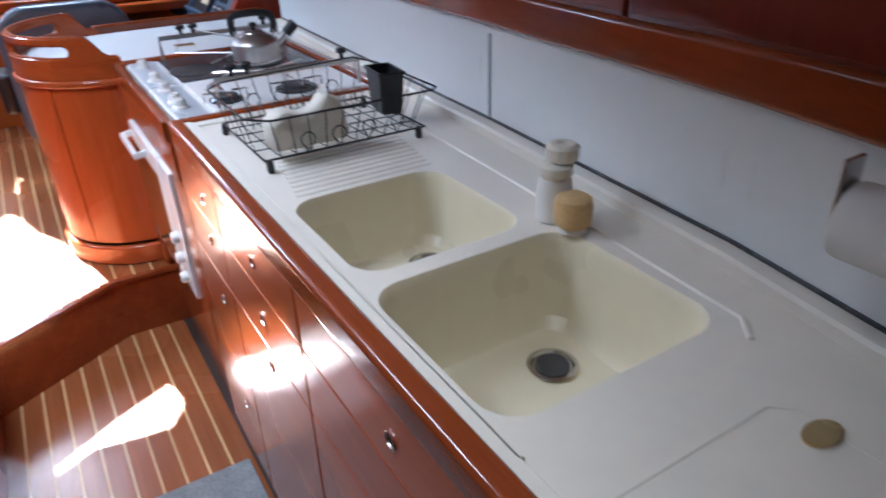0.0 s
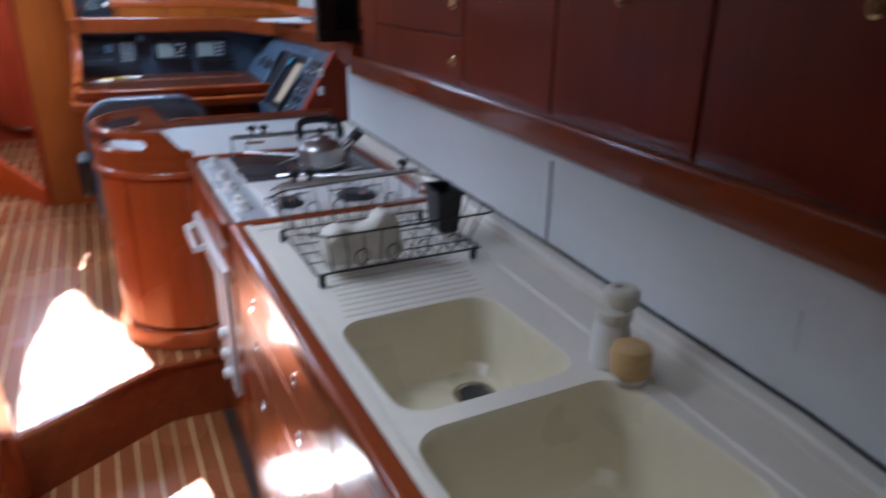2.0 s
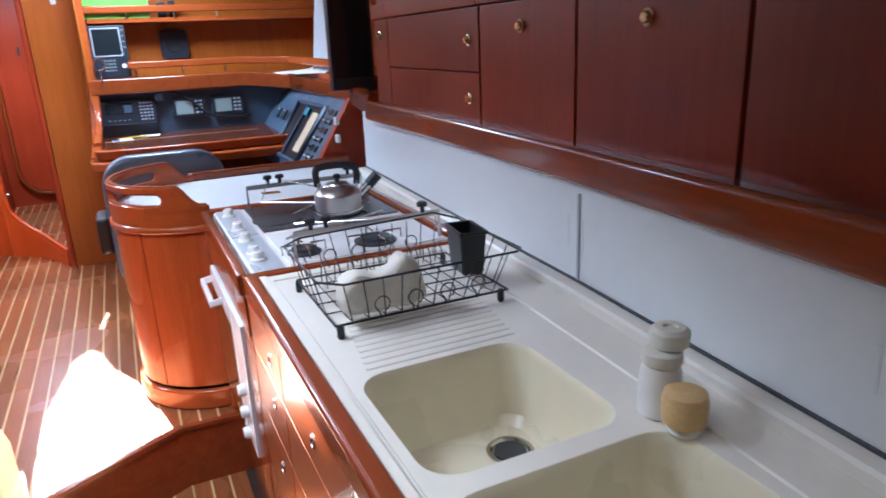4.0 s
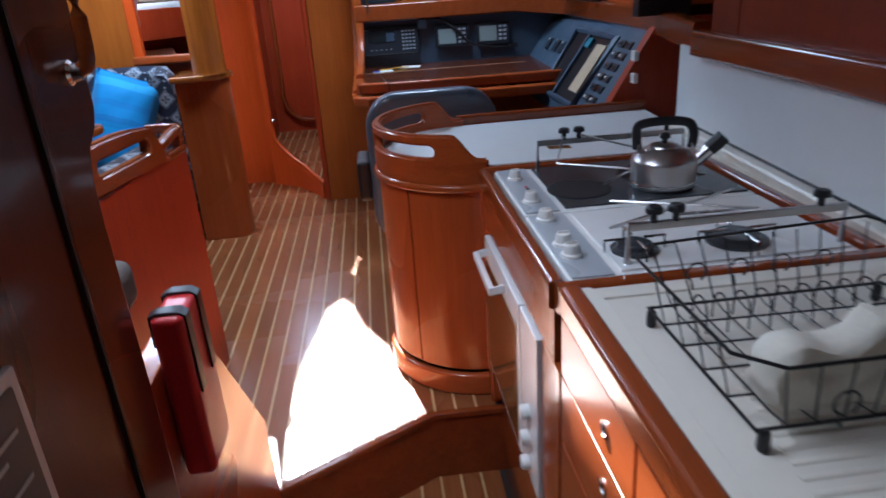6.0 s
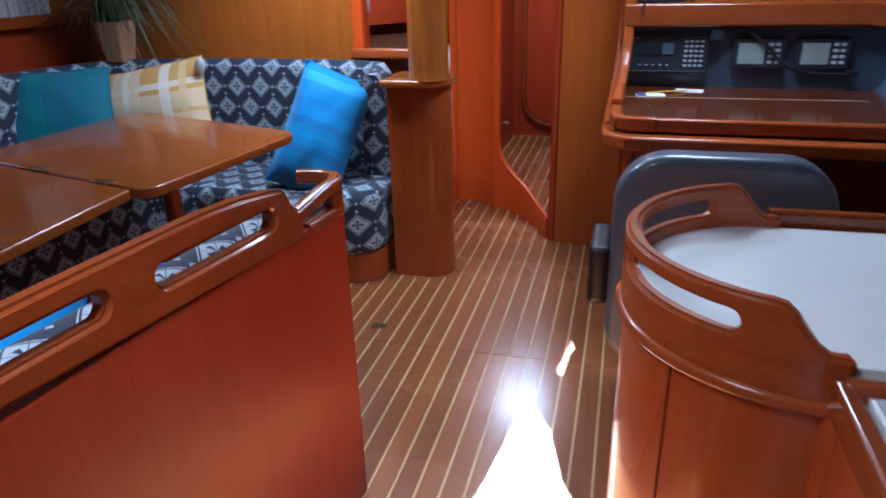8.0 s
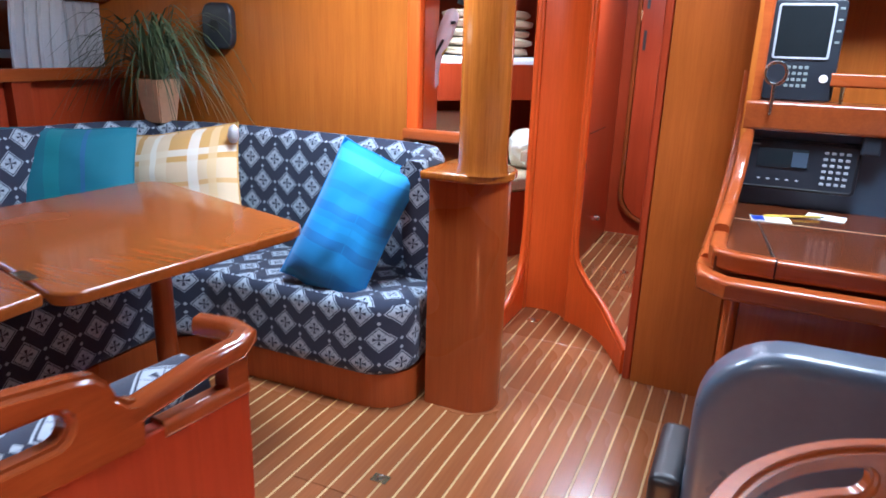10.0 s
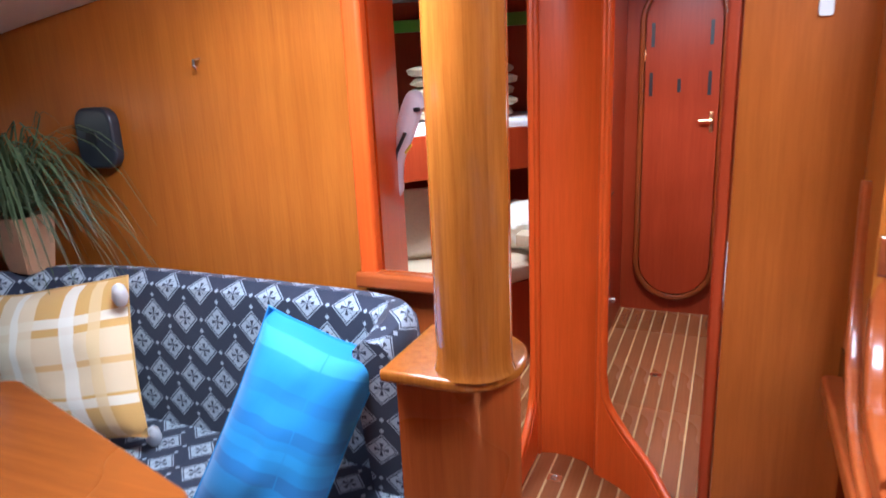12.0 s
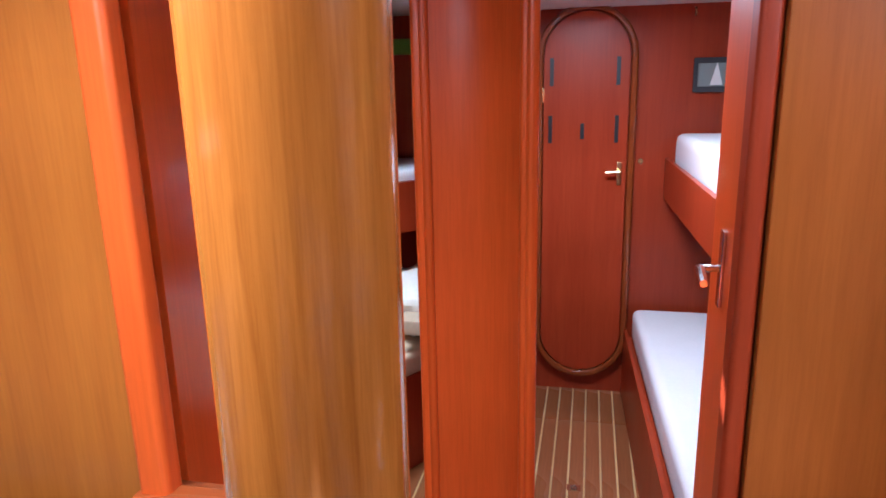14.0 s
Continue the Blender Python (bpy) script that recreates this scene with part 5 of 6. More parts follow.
for y, z in ((1.20, 0.33), (1.82, 0.30)):
    solo("panel_seam", box(0.047, 0.0495, y, y + 0.003, 0.02, z), M_SEAM, kind="structure")


# ---- cushions ----
def pillow(name, m, w, h, t, mat, label, seed=0):
    """A square cushion with pinched corners, flat in its own xz plane."""
    bm = bmesh.new()
    lay = bm.loops.layers.uv.new("UVMap")
    N = 18
    def pt(i, j, side):
        u, v = 2 * i / N - 1, 2 * j / N - 1
        puff = max(0.0, (1 - abs(u) ** 2.4)) ** 0.55 * max(0.0, (1 - abs(v) ** 2.4)) ** 0.55
        x, z = u * w / 2 * (1 - 0.05 * (1 - v * v)), v * h / 2 * (1 - 0.035 * (1 - u * u))
        d = noise.noise(Vector((u * 1.7 + seed, v * 1.7, seed))) * 0.22 + noise.noise(Vector((u * 4 + seed, v * 4, 3))) * 0.12
        return Vector((x, side * t / 2 * puff * (1 + d), z + 0.01 * noise.noise(Vector((u * 2, seed, v)))))
    for side in (-1, 1):
        g = [[bm.verts.new(pt(i, j, side)) for j in range(N + 1)] for i in range(N + 1)]
        for i in range(N):
            for j in range(N):
                f = bm.faces.new((g[i][j], g[i + 1][j], g[i + 1][j + 1], g[i][j + 1]))
                for l, (a, b) in zip(f.loops, ((i, j), (i + 1, j), (i + 1, j + 1), (i, j + 1))):
                    l[lay].uv = (a / N, b / N)
    bmesh.ops.remove_doubles(bm, verts=bm.verts, dist=1e-5)
    moved(bm, m)
    o = thing(name, m.translation - Vector((0, 0, h / 2)), label, "cushion", "loose cushions")
    part("cover", bm, mat, o)
    seam = [m @ pt(i, j, 0) for i, j in [(k, 0) for k in range(N)] + [(N, k) for k in range(N)] + [(N - k, N) for k in range(N)] + [(0, N - k) for k in range(N)]]
    part("piping", sweep(seam, circle(0.0035, 5), closed=True), mat, o)
    return o


pillow("cushion", Matrix.Translation((-0.985, 4.56, 0.715)) @ pose(0, 0, 0, -16, 0, 18) @ pose(0, 0, 0, 0, 23, 0), 0.345, 0.60, 0.22, M_BLUE, "bright blue striped cushion leaning on the settee", 1)
plaid = pillow("cushion", Matrix.Translation((-1.97, 4.64, 0.74)) @ pose(0, 0, 0, -14, 0, 6) @ pose(0, 0, 0, 0, -10, 0), 0.68, 0.52, 0.18, M_PLAID, "orange and cream plaid cushion with white tassels", 2)
for x, z in ((-1.66, 1.02), (-2.33, 0.93), (-1.62, 0.53)):
    part("tassel", moved(lathe([(0.004, 0.03), (0.020, 0.01), (0.026, -0.03), (0.018, -0.06), (0.004, -0.065)], seg=12), Matrix.Translation((x, 4.68, z)) @ pose(0, 0, 0, 20, 25, 0)), M_LINEN, plaid, "white tassel")
pillow("cushion", Matrix.Translation((-2.32, 4.30, 0.76)) @ pose(0, 0, 0, -14, 0, 30), 0.66, 0.52, 0.16, M_TEAL, "teal striped cushion in the settee corner", 5)
pillow("cushion", Matrix.Translation((-0.60, 2.32, 0.70)) @ pose(0, 0, 0, 12, 0, 82), 0.48, 0.42, 0.15, M_BLUE, "bright blue cushion lying on the bench settee", 7)
solo("blue_bag", moved(box(-0.11, 0.11, -0.10, 0.10, 0.0, 0.30, 0.03, 3), Matrix.Translation((-0.60, 2.86, 0.47)) @ pose(0, 0, 0, 0, 8, 20)), M_BLUEBAG, "shiny dark blue plastic bag on the bench", "bag")

# ---- port side of the saloon ----
solo("port_shelf", box(-3.04, -2.62, 2.0, 4.98, 1.195, 1.225, 0.006), W_TRIM, kind="structure")
solo("port_shelf_fiddle", box(-2.64, -2.60, 2.0, 4.98, 1.19, 1.25, 0.008), W_TRIM, kind="structure")
solo("port_shelf_back", box(-2.72, -2.68, 2.0, 4.98, 0.45, 1.19), W_RED, kind="structure")
for y in (2.9, 3.7, 4.35):
    solo("port_shelf_post", box(-2.68, -2.62, y, y + 0.09, 0.45, 1.19, 0.006), W_RED, kind="structure")
solo("port_valance", box(-2.98, -2.90, 2.0, 4.98, 1.60, 1.72, 0.01), W_RED, kind="structure")
wd_ = thing("window_1", (-3.0, 3.8, 1.24), "saloon side window behind a pale curtain", kind="structure")
part("window_frame", sweep([(-2.99, 2.75, 1.30), (-2.99, 4.72, 1.30), (-2.99, 4.72, 1.57), (-2.99, 2.75, 1.57)], round_rect(-0.02, 0.02, -0.02, 0.02, 0.008), closed=True), M_GREYPANEL, wd_)
def gathered_curtain(x, y0, y1, z0, z1, lean, folds, label):
    """Cloth hung in soft folds along y, its top leaning inboard."""
    bm = bmesh.new()
    rows, cols = 6, folds * 6
    grid = []
    for i in range(cols + 1):
        u = i / cols
        ph = u * folds * 2 * math.pi
        col = []
        for j in range(rows + 1):
            w = j / rows
            amp = 0.012 + 0.006 * math.sin(3 * u + 2 * w)
            col.append(bm.verts.new((x + amp * math.sin(ph + 0.5 * w) + lean * w * w, y0 + (y1 - y0) * u + 0.006 * math.cos(2 * ph), z0 + (z1 - z0) * w)))
        grid.append(col)
    for a, b in zip(grid, grid[1:]):
        for j in range(rows):
            bm.faces.new((a[j], b[j], b[j + 1], a[j + 1]))
    bmesh.ops.solidify(bm, geom=bm.faces[:], thickness=0.004)
    return solo("curtain", bm, M_LINEN, label, "curtain", "saloon curtains")


gathered_curtain(-2.68, 4.40, 4.66, 1.227, 1.80, 0.10, 4, "pale gathered curtain beside the saloon window")
gathered_curtain(-2.74, 4.68, 4.94, 1.227, 1.56, 0.0, 5, "pale curtain drawn across the saloon window")
solo("port_valance_inner", box(-2.76, -2.68, 4.67, 4.978, 1.57, 1.66, 0.008), W_RED, kind="structure")

pn = thing("potted_plant", (-2.28, 4.72, 1.0), "long-leaved grassy plant in a square terracotta pot", "plant")
pz, px_, py_ = 1.005, -2.215, 4.80
potm = bmesh.new()
def sq(r, z):
    return [potm.verts.new((px_ + a * r, py_ + b * r, z)) for a, b in ((-1, -1), (1, -1), (1, 1), (-1, 1))]
rr = [sq(0.052, pz), sq(0.072, pz + 0.17), sq(0.074, pz + 0.205), sq(0.064, pz + 0.205), sq(0.060, pz + 0.175)]
potm.faces.new(rr[0][::-1]), potm.faces.new(rr[-1])
for a, b in zip(rr, rr[1:]):
    for i in range(4):
        potm.faces.new((a[i], a[(i + 1) % 4], b[(i + 1) % 4], b[i]))
bmesh.ops.recalc_face_normals(potm, faces=potm.faces)
bmesh.ops.bevel(potm, geom=[e for e in potm.edges if e.calc_face_angle(0) > 0.7], offset=0.006, segments=2, affect='EDGES')
part("pot", potm, M_TERRA, pn)
lf = bmesh.new()
rnd = random.Random(4)
for k in range(210):
    a = rnd.uniform(0, 2 * math.pi)
    L = rnd.uniform(0.24, 0.56)
    lift = rnd.uniform(0.12, 0.42)
    droop = rnd.uniform(0.08, 0.42)
    wv = rnd.uniform(0.003, 0.006)
    side = Vector((-math.sin(a), math.cos(a), 0))
    prev = None
    for q in range(8):
        s = q / 7
        c = Vector((px_ + math.cos(a) * L * s * (0.5 + 0.5 * s) * 0.95, py_ + math.sin(a) * L * s * 0.75 - (0.03 * s), pz + 0.17 + lift * math.sin(s * 2.0) - droop * s * s * s))
        c.y = min(c.y, 4.972)
        w = wv * (1 - s ** 2) + 0.0004
        v = (lf.verts.new(c - side * w), lf.verts.new(c + side * w + Vector((0, 0, 0.002))))
        if prev:
            lf.faces.new((prev[0], prev[1], v[1], v[0]))
        prev = v
part("leaves", lf, M_LEAF, pn)

sk = thing("bulkhead_speaker", (-1.957, 4.975, 1.36), "flat dark rounded speaker on the bulkhead", "speaker")
part("body", prism(round_rect(-2.045, -1.868, 1.355, 1.565, 0.055, 6), "y", 4.935, 4.979, 0.014, 3), M_INSTR, sk)
part("cone", moved(lathe([(0.028, 0), (0.026, 0.004), (0.01, 0.002)], seg=20), Matrix.Translation((-1.965, 4.935, 1.462)) @ pose(0, 0, 0, 90, 0, 0)), M_BLACK, sk)
solo("coat_hook", tube([(-1.49, 4.98, 1.705), (-1.49, 4.955, 1.700), (-1.487, 4.948, 1.685), (-1.484, 4.955, 1.675)], 0.005, 6), M_STEEL, "small dark hook on the bulkhead", "hook")

# life jacket hung at the door jamb
lj = thing("life_jacket", (-1.0, 5.43, 1.15), "folded pale pink horseshoe life jacket on the jamb", "life jacket")
part("cover", sweep(smooth_path([(-0.955, 5.45, 1.57), (-0.975, 5.44, 1.52), (-1.005, 5.43, 1.43), (-1.035, 5.42, 1.34), (-1.045, 5.41, 1.25), (-1.04, 5.41, 1.18)], 5), lambda d: circle(max(0.006, 0.030 * min(1, d / 0.03 + 0.3, (0.405 - d) / 0.04)), 10, max(0.006, (0.034 + 0.008 * math.sin(d * 17)) * min(1, d / 0.03 + 0.3, (0.405 - d) / 0.04))), up=(0, 1, 0)), M_PINKBAG, lj)
part("strap", tube([(-0.985, 5.39, 1.43), (-1.02, 5.38, 1.36), (-1.04, 5.375, 1.27)], 0.007, 6), M_BLACK, lj)
part("toggle", tube([(-0.985, 5.38, 1.36), (-0.955, 5.37, 1.39)], 0.004, 6), M_YELLOW, lj)
part("clip", box(-0.955, -0.935, 5.40, 5.42, 1.50, 1.515, 0.003), M_BLACK, lj)


# ---- navigation station details ----
def bars(parent, rows, x0, dx, y, z0, dz, w, h, cols, mat):
    for r in range(rows):
        for c in range(cols):
            part("key", box(x0 + c * dx, x0 + c * dx + w, y - 0.004, y, z0 - r * dz - h, z0 - r * dz, 0.001, 1), mat, parent)


rd = thing("radio", (0.57, 4.99, 0.95), "dark marine radio set with keypad in the panel", "radio")
part("case", prism(round_rect(0.388, 0.755, 0.955, 1.128, 0.018, 4), "y", 4.955, 5.02, 0.006), M_INSTR, rd)
part("bezel", sweep([(x, 4.955, z) for x, z in round_rect(0.397, 0.746, 0.964, 1.119, 0.014, 4)], circle(0.003, 5), closed=True, up=(0, 1, 0)), M_BLACK, rd)
part("display", box(0.44, 0.60, 4.950, 4.957, 1.035, 1.10, 0.002), M_SCREEN, rd)
part("readout", box(0.55, 0.598, 4.948, 4.951, 1.04, 1.09, 0.001), M_NAVPANEL, rd)
bars(rd, 6, 0.645, 0.022, 4.956, 1.10, 0.021, 0.013, 0.009, 4, M_GREYPANEL)
bars(rd, 1, 0.45, 0.03, 4.956, 0.995, 0.02, 0.010, 0.005, 5, M_GREYPANEL)
part("badge", box(0.42, 0.446, 4.953, 4.956, 1.108, 1.113), M_GREYPANEL, rd)
for x0 in (0.848, 1.103):
    g = thing("instrument_display", (x0 + 0.1, 4.98, 0.98), "small grey-screen chart instrument in dark case", "instrument", "chart instruments")
    part("case", prism(round_rect(x0, x0 + 0.21, 0.982, 1.108, 0.012, 4), "y", 4.95, 5.02, 0.006), M_INSTR, g)
    part("screen", box(x0 + 0.022, x0 + 0.13, 4.946, 4.952, 1.0, 1.09, 0.002), M_LCD, g)
    bars(g, 4, x0 + 0.145, 0.028, 4.951, 1.09, 0.025, 0.018, 0.013, 2, M_GREYPANEL)
mc = thing("microphone", (0.77, 4.93, 1.10), "black radio microphone with a curled lead", "microphone")
part("grip", box(0.745, 0.80, 4.915, 4.95, 1.10, 1.165, 0.010, 3), M_INSTR, mc)
part("lead", tube(smooth_path([(0.79, 4.93, 1.155), (0.88, 4.93, 1.15), (0.98, 4.93, 1.08), (1.06, 4.93, 1.00), (1.18, 4.93, 0.965), (1.33, 4.94, 0.96)], 6), 0.007, 8), M_BLACK, mc)
part("plug", box(1.31, 1.36, 4.93, 4.96, 0.95, 0.975, 0.005), M_BLACK, mc)

# shelves above the panel
solo("nav_shelf", prism([(0.40, 5.21), (0.40, 4.93), (1.36, 4.93), (1.62, 4.72), (1.66, 3.4), (2.1, 3.4), (2.1, 5.21)], "z", 1.22, 1.25), W_X, kind="structure")
solo("nav_shelf_upper", box(0.43, 1.9, 4.99, 5.21, 1.60, 1.625), W_X, kind="structure")
for nm, z, path in (("nav_rail", 1.335, [(0.62, 4.94, 1.335), (1.34, 4.94, 1.335), (1.62, 4.73, 1.325), (1.66, 3.9, 1.31)]), ("nav_rail", 1.68, [(0.40, 4.98, 1.68), (1.9, 4.98, 1.68)])):
    r = thing("fiddle_rail", (path[0][0], path[0][1], z - 0.08), "varnished teak fiddle rail on brass posts", "rail", "fiddle rails")
    part("bar", sweep(path, round_rect(-0.012, 0.012, -0.022, 0.022, 0.008)), W_X, r)
    for x in (0.66, 0.95, 1.22):
        part("post", tube([(x, path[0][1], z - 0.085 if z < 1.5 else z - 0.055), (x, path[0][1], z - 0.02)], 0.007, 8), M_BRASS, r)
gp = thing("chart_plotter", (0.50, 4.95, 1.25), "grey chart plotter with dark screen and keypad on the shelf", "plotter")
part("case", prism(round_rect(0.42, 0.635, 1.262, 1.585, 0.015, 4), "y", 4.97, 5.06, 0.008), M_INSTR, gp)
part("bezel", sweep([(x, 4.968, z) for x, z in round_rect(0.437, 0.60, 1.40, 1.568, 0.006, 3)], round_rect(-0.004, 0.004, -0.004, 0.004, 0.002, 2), closed=True, up=(0, 1, 0)), M_GREYPANEL, gp)
part("screen", box(0.44, 0.597, 4.964, 4.971, 1.403, 1.565, 0.002), M_SCREEN, gp)
bars(gp, 4, 0.485, 0.018, 4.971, 1.375, 0.020, 0.012, 0.010, 4, M_LCD)
bars(gp, 4, 0.612, 0.02, 4.971, 1.56, 0.035, 0.014, 0.008, 1, M_LCD)
part("trackpad", moved(lathe([(0.014, 0), (0.012, 0.005)], seg=16), Matrix.Translation((0.60, 4.970, 1.335)) @ pose(0, 0, 0, 90, 0, 0)), M_KNOB, gp)
rg = thing("deck_key", (0.45, 4.92, 1.25), "steel ring-headed deck key hung on the shelf edge", "key")
part("ring", sweep([(0.455 + 0.032 * math.cos(a), 4.885, 1.35 + 0.036 * math.sin(a)) for a in [2 * math.pi * i / 20 for i in range(20)]], circle(0.005, 6), closed=True, up=(0, 1, 0)), M_STEEL, rg)
part("shank", tube([(0.455, 4.885, 1.314), (0.455, 4.885, 1.215)], 0.006, 6), M_STEEL, rg)
nsp = thing("nav_speaker", (0.94, 5.2, 1.34), "flat dark square speaker behind the shelf", "speaker")
part("body", prism(round_rect(0.85, 1.03, 1.36, 1.55, 0.03, 5), "y", 5.18, 5.219, 0.01), M_INSTR, nsp)
part("cone", moved(lathe([(0.05, 0), (0.045, 0.004), (0.02, 0.001)], seg=24), Matrix.Translation((0.94, 5.18, 1.455)) @ pose(0, 0, 0, 90, 0, 0)), M_BLACK, nsp)
gb = thing("green_book", (0.6, 5.05, 1.625), "tall bright green folder lying on the upper shelf", "folder")
part("cover", box(0.42, 0.80, 5.01, 5.19, 1.626, 1.76, 0.003), M_GREENBOOK, gb)
part("pages", box(0.425, 0.803, 5.015, 5.185, 1.63, 1.75), M_PAPER, gb)
for i, (x, w, h, m) in enumerate(((0.86, 0.05, 0.10, M_INSTR), (0.93, 0.04, 0.11, M_BLACK))):
    solo("binocular_case" if i == 0 else "notebook", box(x, x + w, 5.05, 5.15, 1.625, 1.625 + h, 0.006), m, "small dark object on the upper shelf", "case")
# papers and curtain on the starboard side
rnd = random.Random(9)
for i in range(3):
    solo("chart_paper", moved(box(-0.14, 0.14, -0.10, 0.10, 0, 0.004, 0.001, 1), Matrix.Translation((1.62 + 0.03 * i, 4.55 - 0.16 * i, 1.252 + 0.006 * i)) @ pose(0, 0, 0, 0, -2 - 2 * i, 25 * i)), M_PAPER, "loose white chart paper on the nav shelf", "paper", "chart papers")
cu2 = bmesh.new()
prev = None
for i in range(41):
    s = i / 40
    y = 4.55 - 0.75 * s
    x = 1.85 + 0.02 * math.sin(i * 1.1)
    a, b = cu2.verts.new((x - 0.15 + 0.1 * s, y - 0.1, 1.26)), cu2.verts.new((x, y + 0.22, 1.80))
    if prev:
        cu2.faces.new((prev[0], a, b, prev[1]))
    prev = (a, b)
bmesh.ops.solidify(cu2, geom=cu2.faces[:], thickness=0.004)
solo("curtain", cu2, M_LINEN, "white curtain drawn aside over the nav shelf", "curtain")
bx = thing("black_screen", (1.62, 3.42, 1.19), "flat black screen hung at the locker end", "screen")
part("housing", box(1.50, 1.72, 3.34, 3.40, 1.19, 1.72, 0.008), M_BLACK, bx)
part("glass", box(1.515, 1.705, 3.336, 3.341, 1.25, 1.70, 0.002), M_SCREEN, bx)

# sloping switch console along the hull
cn = thing("switch_console", (1.5, 4.1, 0.7), "blue-grey sloping switch console with an open tray", "console")
prof = [(1.36, 0.76), (1.60, 1.10), (1.66, 1.14), (2.0, 1.14), (2.0, 0.70), (1.36, 0.70)]
part("body", prism([(x, z) for x, z in prof], "y", 3.46, 5.0, 0.004), M_NAVPANEL, cn)
part("end_panel", prism([(1.325, 0.70), (1.59, 1.135), (1.66, 1.175), (2.0, 1.175), (2.0, 0.0), (1.5, 0.0)], "y", 3.40, 3.455, 0.006), W_RED, cn)
sl = Vector((0.24, 0, 0.34)).normalized()
nrm = Vector((-sl.z, 0, sl.x))
def on_slope(s, y, lift=0.0):
    return Vector((1.36, y, 0.76)) + sl * s + nrm * lift
def slab(s0, s1, y0, y1, t0, t1):
    bm = bmesh.new()
    vs = [bm.verts.new(on_slope(s, y, l)) for l in (t0, t1) for s, y in ((s0, y0), (s1, y0), (s1, y1), (s0, y1))]
    for f in ((3, 2, 1, 0), (4, 5, 6, 7), (0, 1, 5, 4), (1, 2, 6, 5), (2, 3, 7, 6), (3, 0, 4, 7)):
        bm.faces.new([vs[i] for i in f])
    return bm
part("tray", slab(0.03, 0.37, 3.77, 4.34, 0.001, 0.004), M_BLACK, cn)
part("tray_rim", sweep([on_slope(s_, y, 0.010) for s_, y in ((0.02, 3.76), (0.38, 3.76), (0.38, 4.35), (0.02, 4.35))], round_rect(-0.010, 0.010, -0.012, 0.012, 0.004, 2), closed=True), M_NAVPANEL, cn)
part("tray_divider", slab(0.02, 0.38, 4.10, 4.125, 0.004, 0.020), M_NAVPANEL, cn)
for i in range(2):
    for j in range(6):
        sw = part("switch_plate", slab(0.07 + 0.055 * j, 0.105 + 0.055 * j, 3.56 + 0.085 * i, 3.62 + 0.085 * i, 0.001, 0.008), M_INSTR, cn)
        part("toggle", slab(0.082 + 0.055 * j, 0.093 + 0.055 * j, 3.58 + 0.085 * i, 3.60 + 0.085 * i, 0.008, 0.018), M_CHROME if j % 2 else M_KNOB, sw)
for y in (4.42, 4.54, 4.70):
    g_ = part("gauge", slab(0.23, 0.30, y, y + 0.07, 0.001, 0.010), M_INSTR, cn)
    part("bezel_mark", slab(0.285, 0.297, y + 0.05, y + 0.062, 0.010, 0.013), M_KNOB, g_)
solo("notepad", slab(0.08, 0.33, 3.80, 3.93, 0.005, 0.018), M_BEIGE, "brown paper notepad tucked in the console tray", "notepad")
solo("blue_box", slab(0.30, 0.35, 4.02, 4.09, 0.005, 0.02), M_TEAL, "small blue packet in the console tray", "packet")
for z in (0.93, 1.02):
    solo("socket_clip", box(1.50, 1.52, 3.36, 3.40, z, z + 0.04, 0.005), M_KNOB, "white plastic clip at the locker end", "clip", "clips")

# desk things
pcl = thing("pencil", (0.55, 4.85, 0.884), "yellow pencil on the chart table", "pencil")
part("shaft", tube([(0.49, 4.80, 0.892), (0.66, 4.87, 0.893)], 0.004, 6), M_YELLOW, pcl)
part("tip", tube([(0.66, 4.87, 0.893), (0.672, 4.875, 0.893)], 0.002, 6), M_BLACK, pcl)
solo("note_card", moved(box(-0.06, 0.06, -0.035, 0.035, 0, 0.003), Matrix.Translation((0.51, 4.78, 0.8845)) @ pose(0, 0, 0, 1, 0, 8)), M_PAPER, "white card with blue print on the chart table", "card")
part("print", moved(box(-0.058, -0.02, -0.03, 0.03, 0.003, 0.0036), Matrix.Translation((0.51, 4.78, 0.8845)) @ pose(0, 0, 0, 1, 0, 8)), M_BLUEBAG, bpy.data.objects["note_card"])
solo("note_card", moved(box(-0.06, 0.06, -0.04, 0.04, 0, 0.002), Matrix.Translation((0.68, 4.90, 0.8865)) @ pose(0, 0, 0, 1, 0, -12)), M_PAPER, "plain white card on the chart table", "card")
solo("desk_lid_seam", prism([(0.520, 4.28), (0.524, 4.28), (0.474, 4.74), (0.470, 4.74)], "z", 0.86, 0.8845), M_SEAM, kind="structure")
solo("desk_lid_line", box(0.40, 1.36, 4.742, 4.746, 0.86, 0.8845), M_BEIGE, kind="structure")
solo("nav_side_trim", sweep(smooth_path([(0.400, 4.945, DECK), (0.400, 4.935, 1.5), (0.398, 4.925, 1.15), (0.390, 4.86, 1.00), (0.380, 4.74, 0.92), (0.374, 4.60, 0.90), (0.372, 4.50, 0.893)], 6), round_rect(-0.022, 0.022, -0.022, 0.022, 0.014), up=(1, 0, 0)), W_X, kind="structure")
solo("nav_side_moulding", sweep(smooth_path([(0.375, 5.06, 1.35), (0.372, 5.02, 1.12), (0.362, 4.92, 0.96), (0.353, 4.75, 0.87), (0.350, 4.55, 0.835), (0.350, 4.40, 0.828)], 6), round_rect(-0.016, 0.016, -0.020, 0.020, 0.012), up=(1, 0, 0)), W_X, kind="structure")
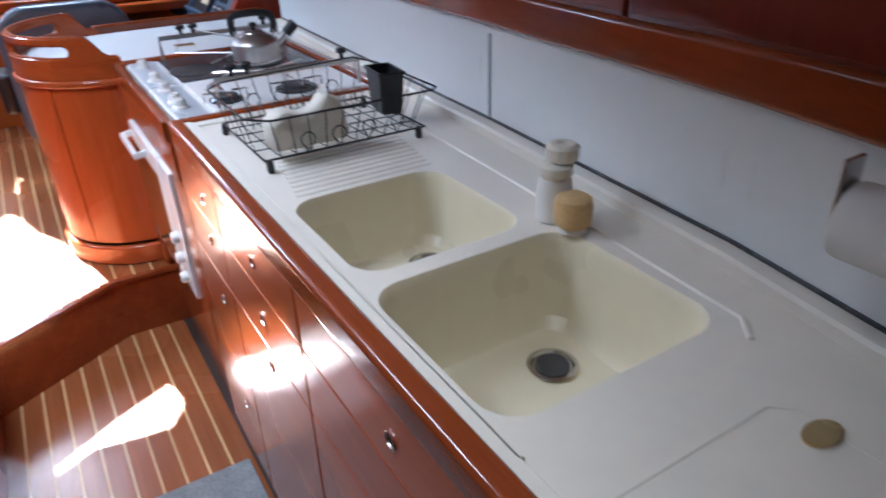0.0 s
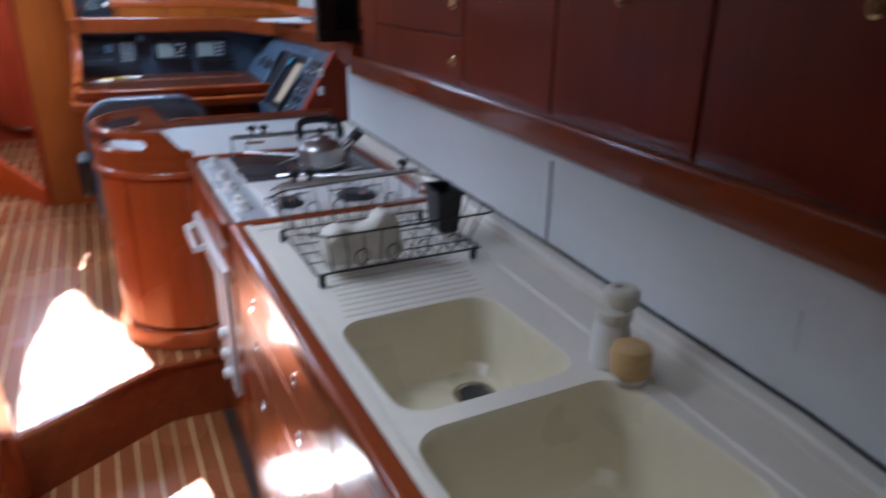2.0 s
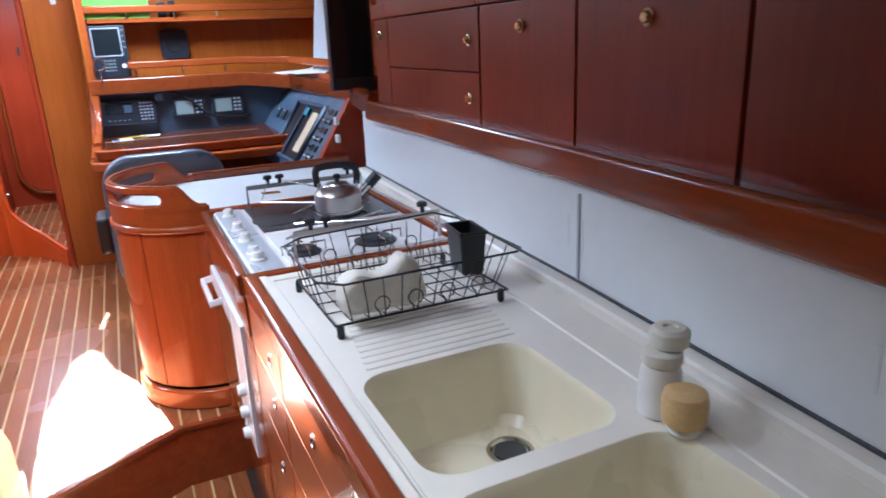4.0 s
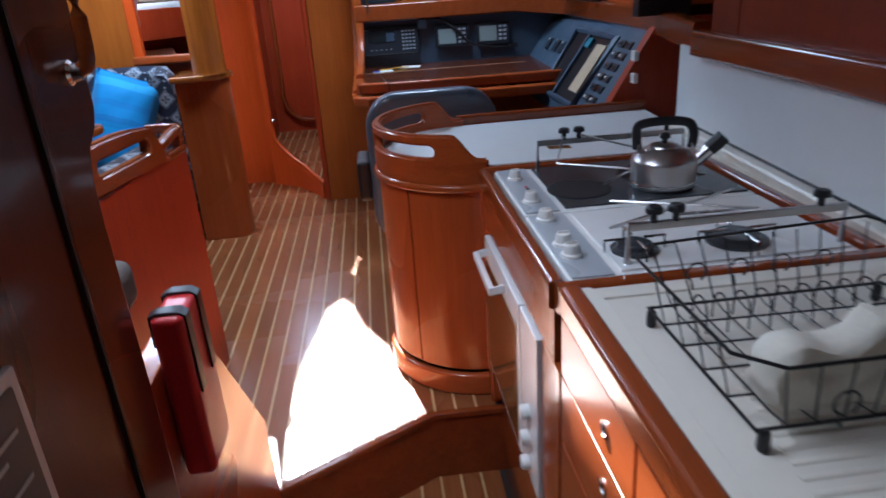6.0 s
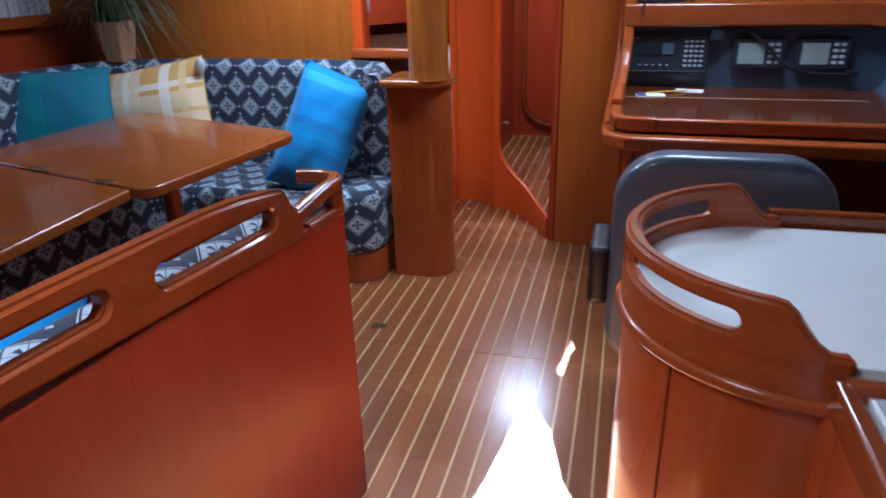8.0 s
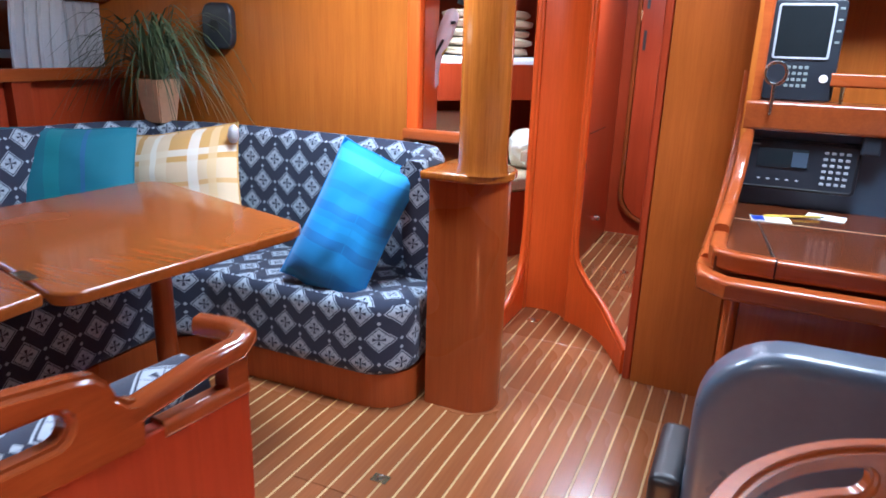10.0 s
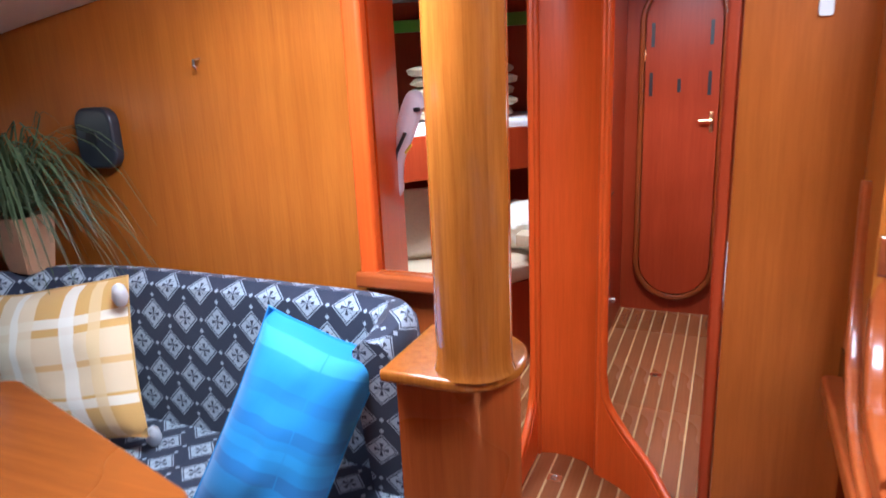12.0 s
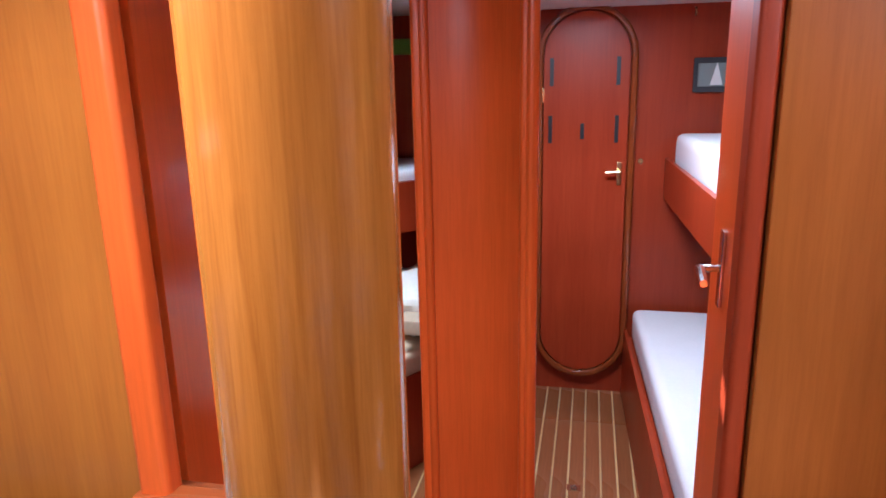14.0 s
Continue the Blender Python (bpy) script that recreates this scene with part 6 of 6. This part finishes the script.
solo("nav_side_wall", prism([(4.93, DECK), (5.21, DECK), (5.21, 0.80), (4.40, 0.80), (4.60, 0.875), (4.80, 0.93), (4.90, 1.05)], "x", 0.375, 0.392), W_GOLD, kind="structure")
part("armrest", box(0.335, 0.394, 3.46, 3.68, 0.50, 0.68, 0.022, 3), M_BLACK, bpy.data.objects["navigator_seat"])

# ---- forward cabin details ----
dh = bpy.data.objects["door_forward"]
hb = part("handle", box(-0.062, -0.036, 7.655, 7.666, 1.19, 1.31, 0.003), M_BRASS, dh, "brass lever handle")
part("lever", tube([(-0.048, 7.655, 1.265), (-0.048, 7.62, 1.265), (-0.12, 7.615, 1.262)], 0.008, 8), M_BRASS, hb)
part("keyhole", moved(lathe([(0.016, 0), (0.014, 0.005)], (0, 0, 0), 14), Matrix.Translation((0.058, 7.70, 1.311)) @ pose(0, 0, 0, 90, 0, 0)), M_BRASS, dh)
for z in (0.55, 1.62):
    part("hinge", box(-0.455, -0.440, 7.658, 7.668, z, z + 0.07, 0.002), M_BRASS, dh)
pf = thing("picture_frame", (0.39, 7.69, 1.66), "small dark-framed picture of a sail on the bulkhead", "picture")
part("frame_border", sweep([(x, 7.688, z) for x, z in ((0.30, 1.67), (0.49, 1.67), (0.49, 1.81), (0.30, 1.81))], round_rect(-0.012, 0.012, -0.010, 0.010, 0.003, 2), closed=True, up=(0, 1, 0)), M_DARK, pf)
part("print", box(0.30, 0.49, 7.69, 7.697, 1.67, 1.81), M_LCD, pf)
part("sail", prism([(0.37, 1.69), (0.43, 1.69), (0.40, 1.80)], "y", 7.687, 7.690), M_PAPER, pf)
solo("coat_hook", tube([(0.28, 7.70, 2.06), (0.28, 7.66, 2.055), (0.28, 7.65, 2.03), (0.28, 7.665, 2.02)], 0.006, 6), M_BRASS, "brass coat hook high on the bulkhead", "hook")
ld = thing("door_open", (0.11, 5.5, 0.02), "red-brown teak cabin door standing open", kind="structure")
part("leaf", prism([(0.095, 5.27), (0.125, 5.27), (0.142, 5.83), (0.112, 5.83)], "z", 0.02, 1.95, 0.006), W_COL, ld)
hh = part("handle", box(0.096, 0.108, 5.62, 5.65, 1.22, 1.40, 0.003), M_CHROME, ld, "chrome lever handle")
part("lever", tube([(0.10, 5.635, 1.31), (0.055, 5.635, 1.31), (0.05, 5.54, 1.30)], 0.009, 8), M_CHROME, hh)
solo("light_switch", prism(round_rect(0.240, 0.272, 1.725, 1.80, 0.008, 3), "y", 5.148, 5.163, 0.003), M_KNOB, "small white light switch on the bulkhead", "switch")
for x, y in ((-0.225, 6.706), (-0.511, 5.623), (-0.552, 4.05)):
    q = thing("floor_latch", (x, y, 0), "flush brass lifting ring in the cabin sole", "floor latch", "floor latches")
    part("plate", box(x - 0.03, x + 0.03, y - 0.022, y + 0.022, 0.0, 0.003, 0.001), M_BRASS, q)
    part("ring", sweep([(x + 0.013 * math.cos(a), y + 0.013 * math.sin(a), 0.005) for a in [2 * math.pi * i / 14 for i in range(14)]], circle(0.002, 5), closed=True), M_STEEL, q)
solo("door_stop", moved(lathe([(0.016, 0), (0.015, 0.03), (0.010, 0.036)], seg=14), Matrix.Translation((-0.56, 7.236, 0.212)) @ pose(0, 0, 0, 0, 90, 0)), M_STEEL, "small steel door stop on the passage wall", "door stop")

# ---- port forward cabin ----
ub = thing("port_upper_berth", (-1.6, 6.8, 1.05), "teak upper berth with white mattress edge", "bed", "port berths")
part("front", prism([(-1.62, 6.35), (-0.86, 7.25), (-0.86, 7.29), (-1.66, 6.37)], "z", 1.05, 1.29, 0.004), W_RED, ub)
part("base", prism([(-1.66, 6.38), (-0.86, 7.30), (-0.86, 7.69), (-2.6, 7.69), (-2.6, 6.38)], "z", 1.06, 1.20), W_RED, ub)
part("mattress", prism([(-1.64, 6.40), (-0.90, 7.29), (-0.90, 7.66), (-2.5, 7.66), (-2.5, 6.40)], "z", 1.20, 1.335, 0.03, 3), M_LINEN, ub)
for i in range(5):
    cloth_lump("folded_cover", (-1.45 + 0.02 * (i % 2), 7.12, 1.335 + 0.062 * i), (0.62, 0.42, 0.075), M_BEIGE, "folded beige canvas cover stacked on the berth", "folded cloth", 11 + i, 40, 0.06)
cloth_lump("dark_bag", (-1.42, 7.05, 1.66), (0.40, 0.30, 0.18), M_INSTR, "dark soft bag on the stacked covers", "bag", 21, 30, 0.2)
solo("green_liner", box(-2.2, -0.9, 7.64, 7.69, 1.88, 1.96, 0.005), M_GREENBOOK, "bright green cloth along the cabin top", "cloth")
lb = thing("port_lower_berth", (-1.5, 6.6, 0), "teak lower berth with loose beige cushions", "bed", "port berths")
part("base", prism([(-1.62, 5.6), (-0.86, 6.9), (-0.86, 7.69), (-2.6, 7.69), (-2.6, 5.6)], "z", 0.0, 0.46, 0.01), W_RED, lb)
part("mattress", prism([(-1.60, 5.62), (-0.84, 6.92), (-0.84, 7.66), (-2.5, 7.66), (-2.5, 5.62)], "z", 0.46, 0.57, 0.03, 3), M_BEIGE, lb)
solo("leaning_cushion", moved(box(-0.35, 0.35, -0.05, 0.05, 0, 0.42, 0.03, 3), Matrix.Translation((-1.45, 6.75, 0.57)) @ pose(0, 0, 0, -28, 0, 40)), M_BEIGE, "beige berth cushion leaning against the hull", "cushion")
cloth_lump("duvet", (-1.02, 7.10, 0.57), (0.34, 0.50, 0.27), M_TOWEL, "crumpled white and beige bedding on the berth", "bedding", 31, 20, 0.25)
solo("port_cabin_slab", box(-1.0, -0.72, 6.72, 7.3, 0.66, 0.73, 0.012), M_BEIGE, "pale board across the lower berth", "board")
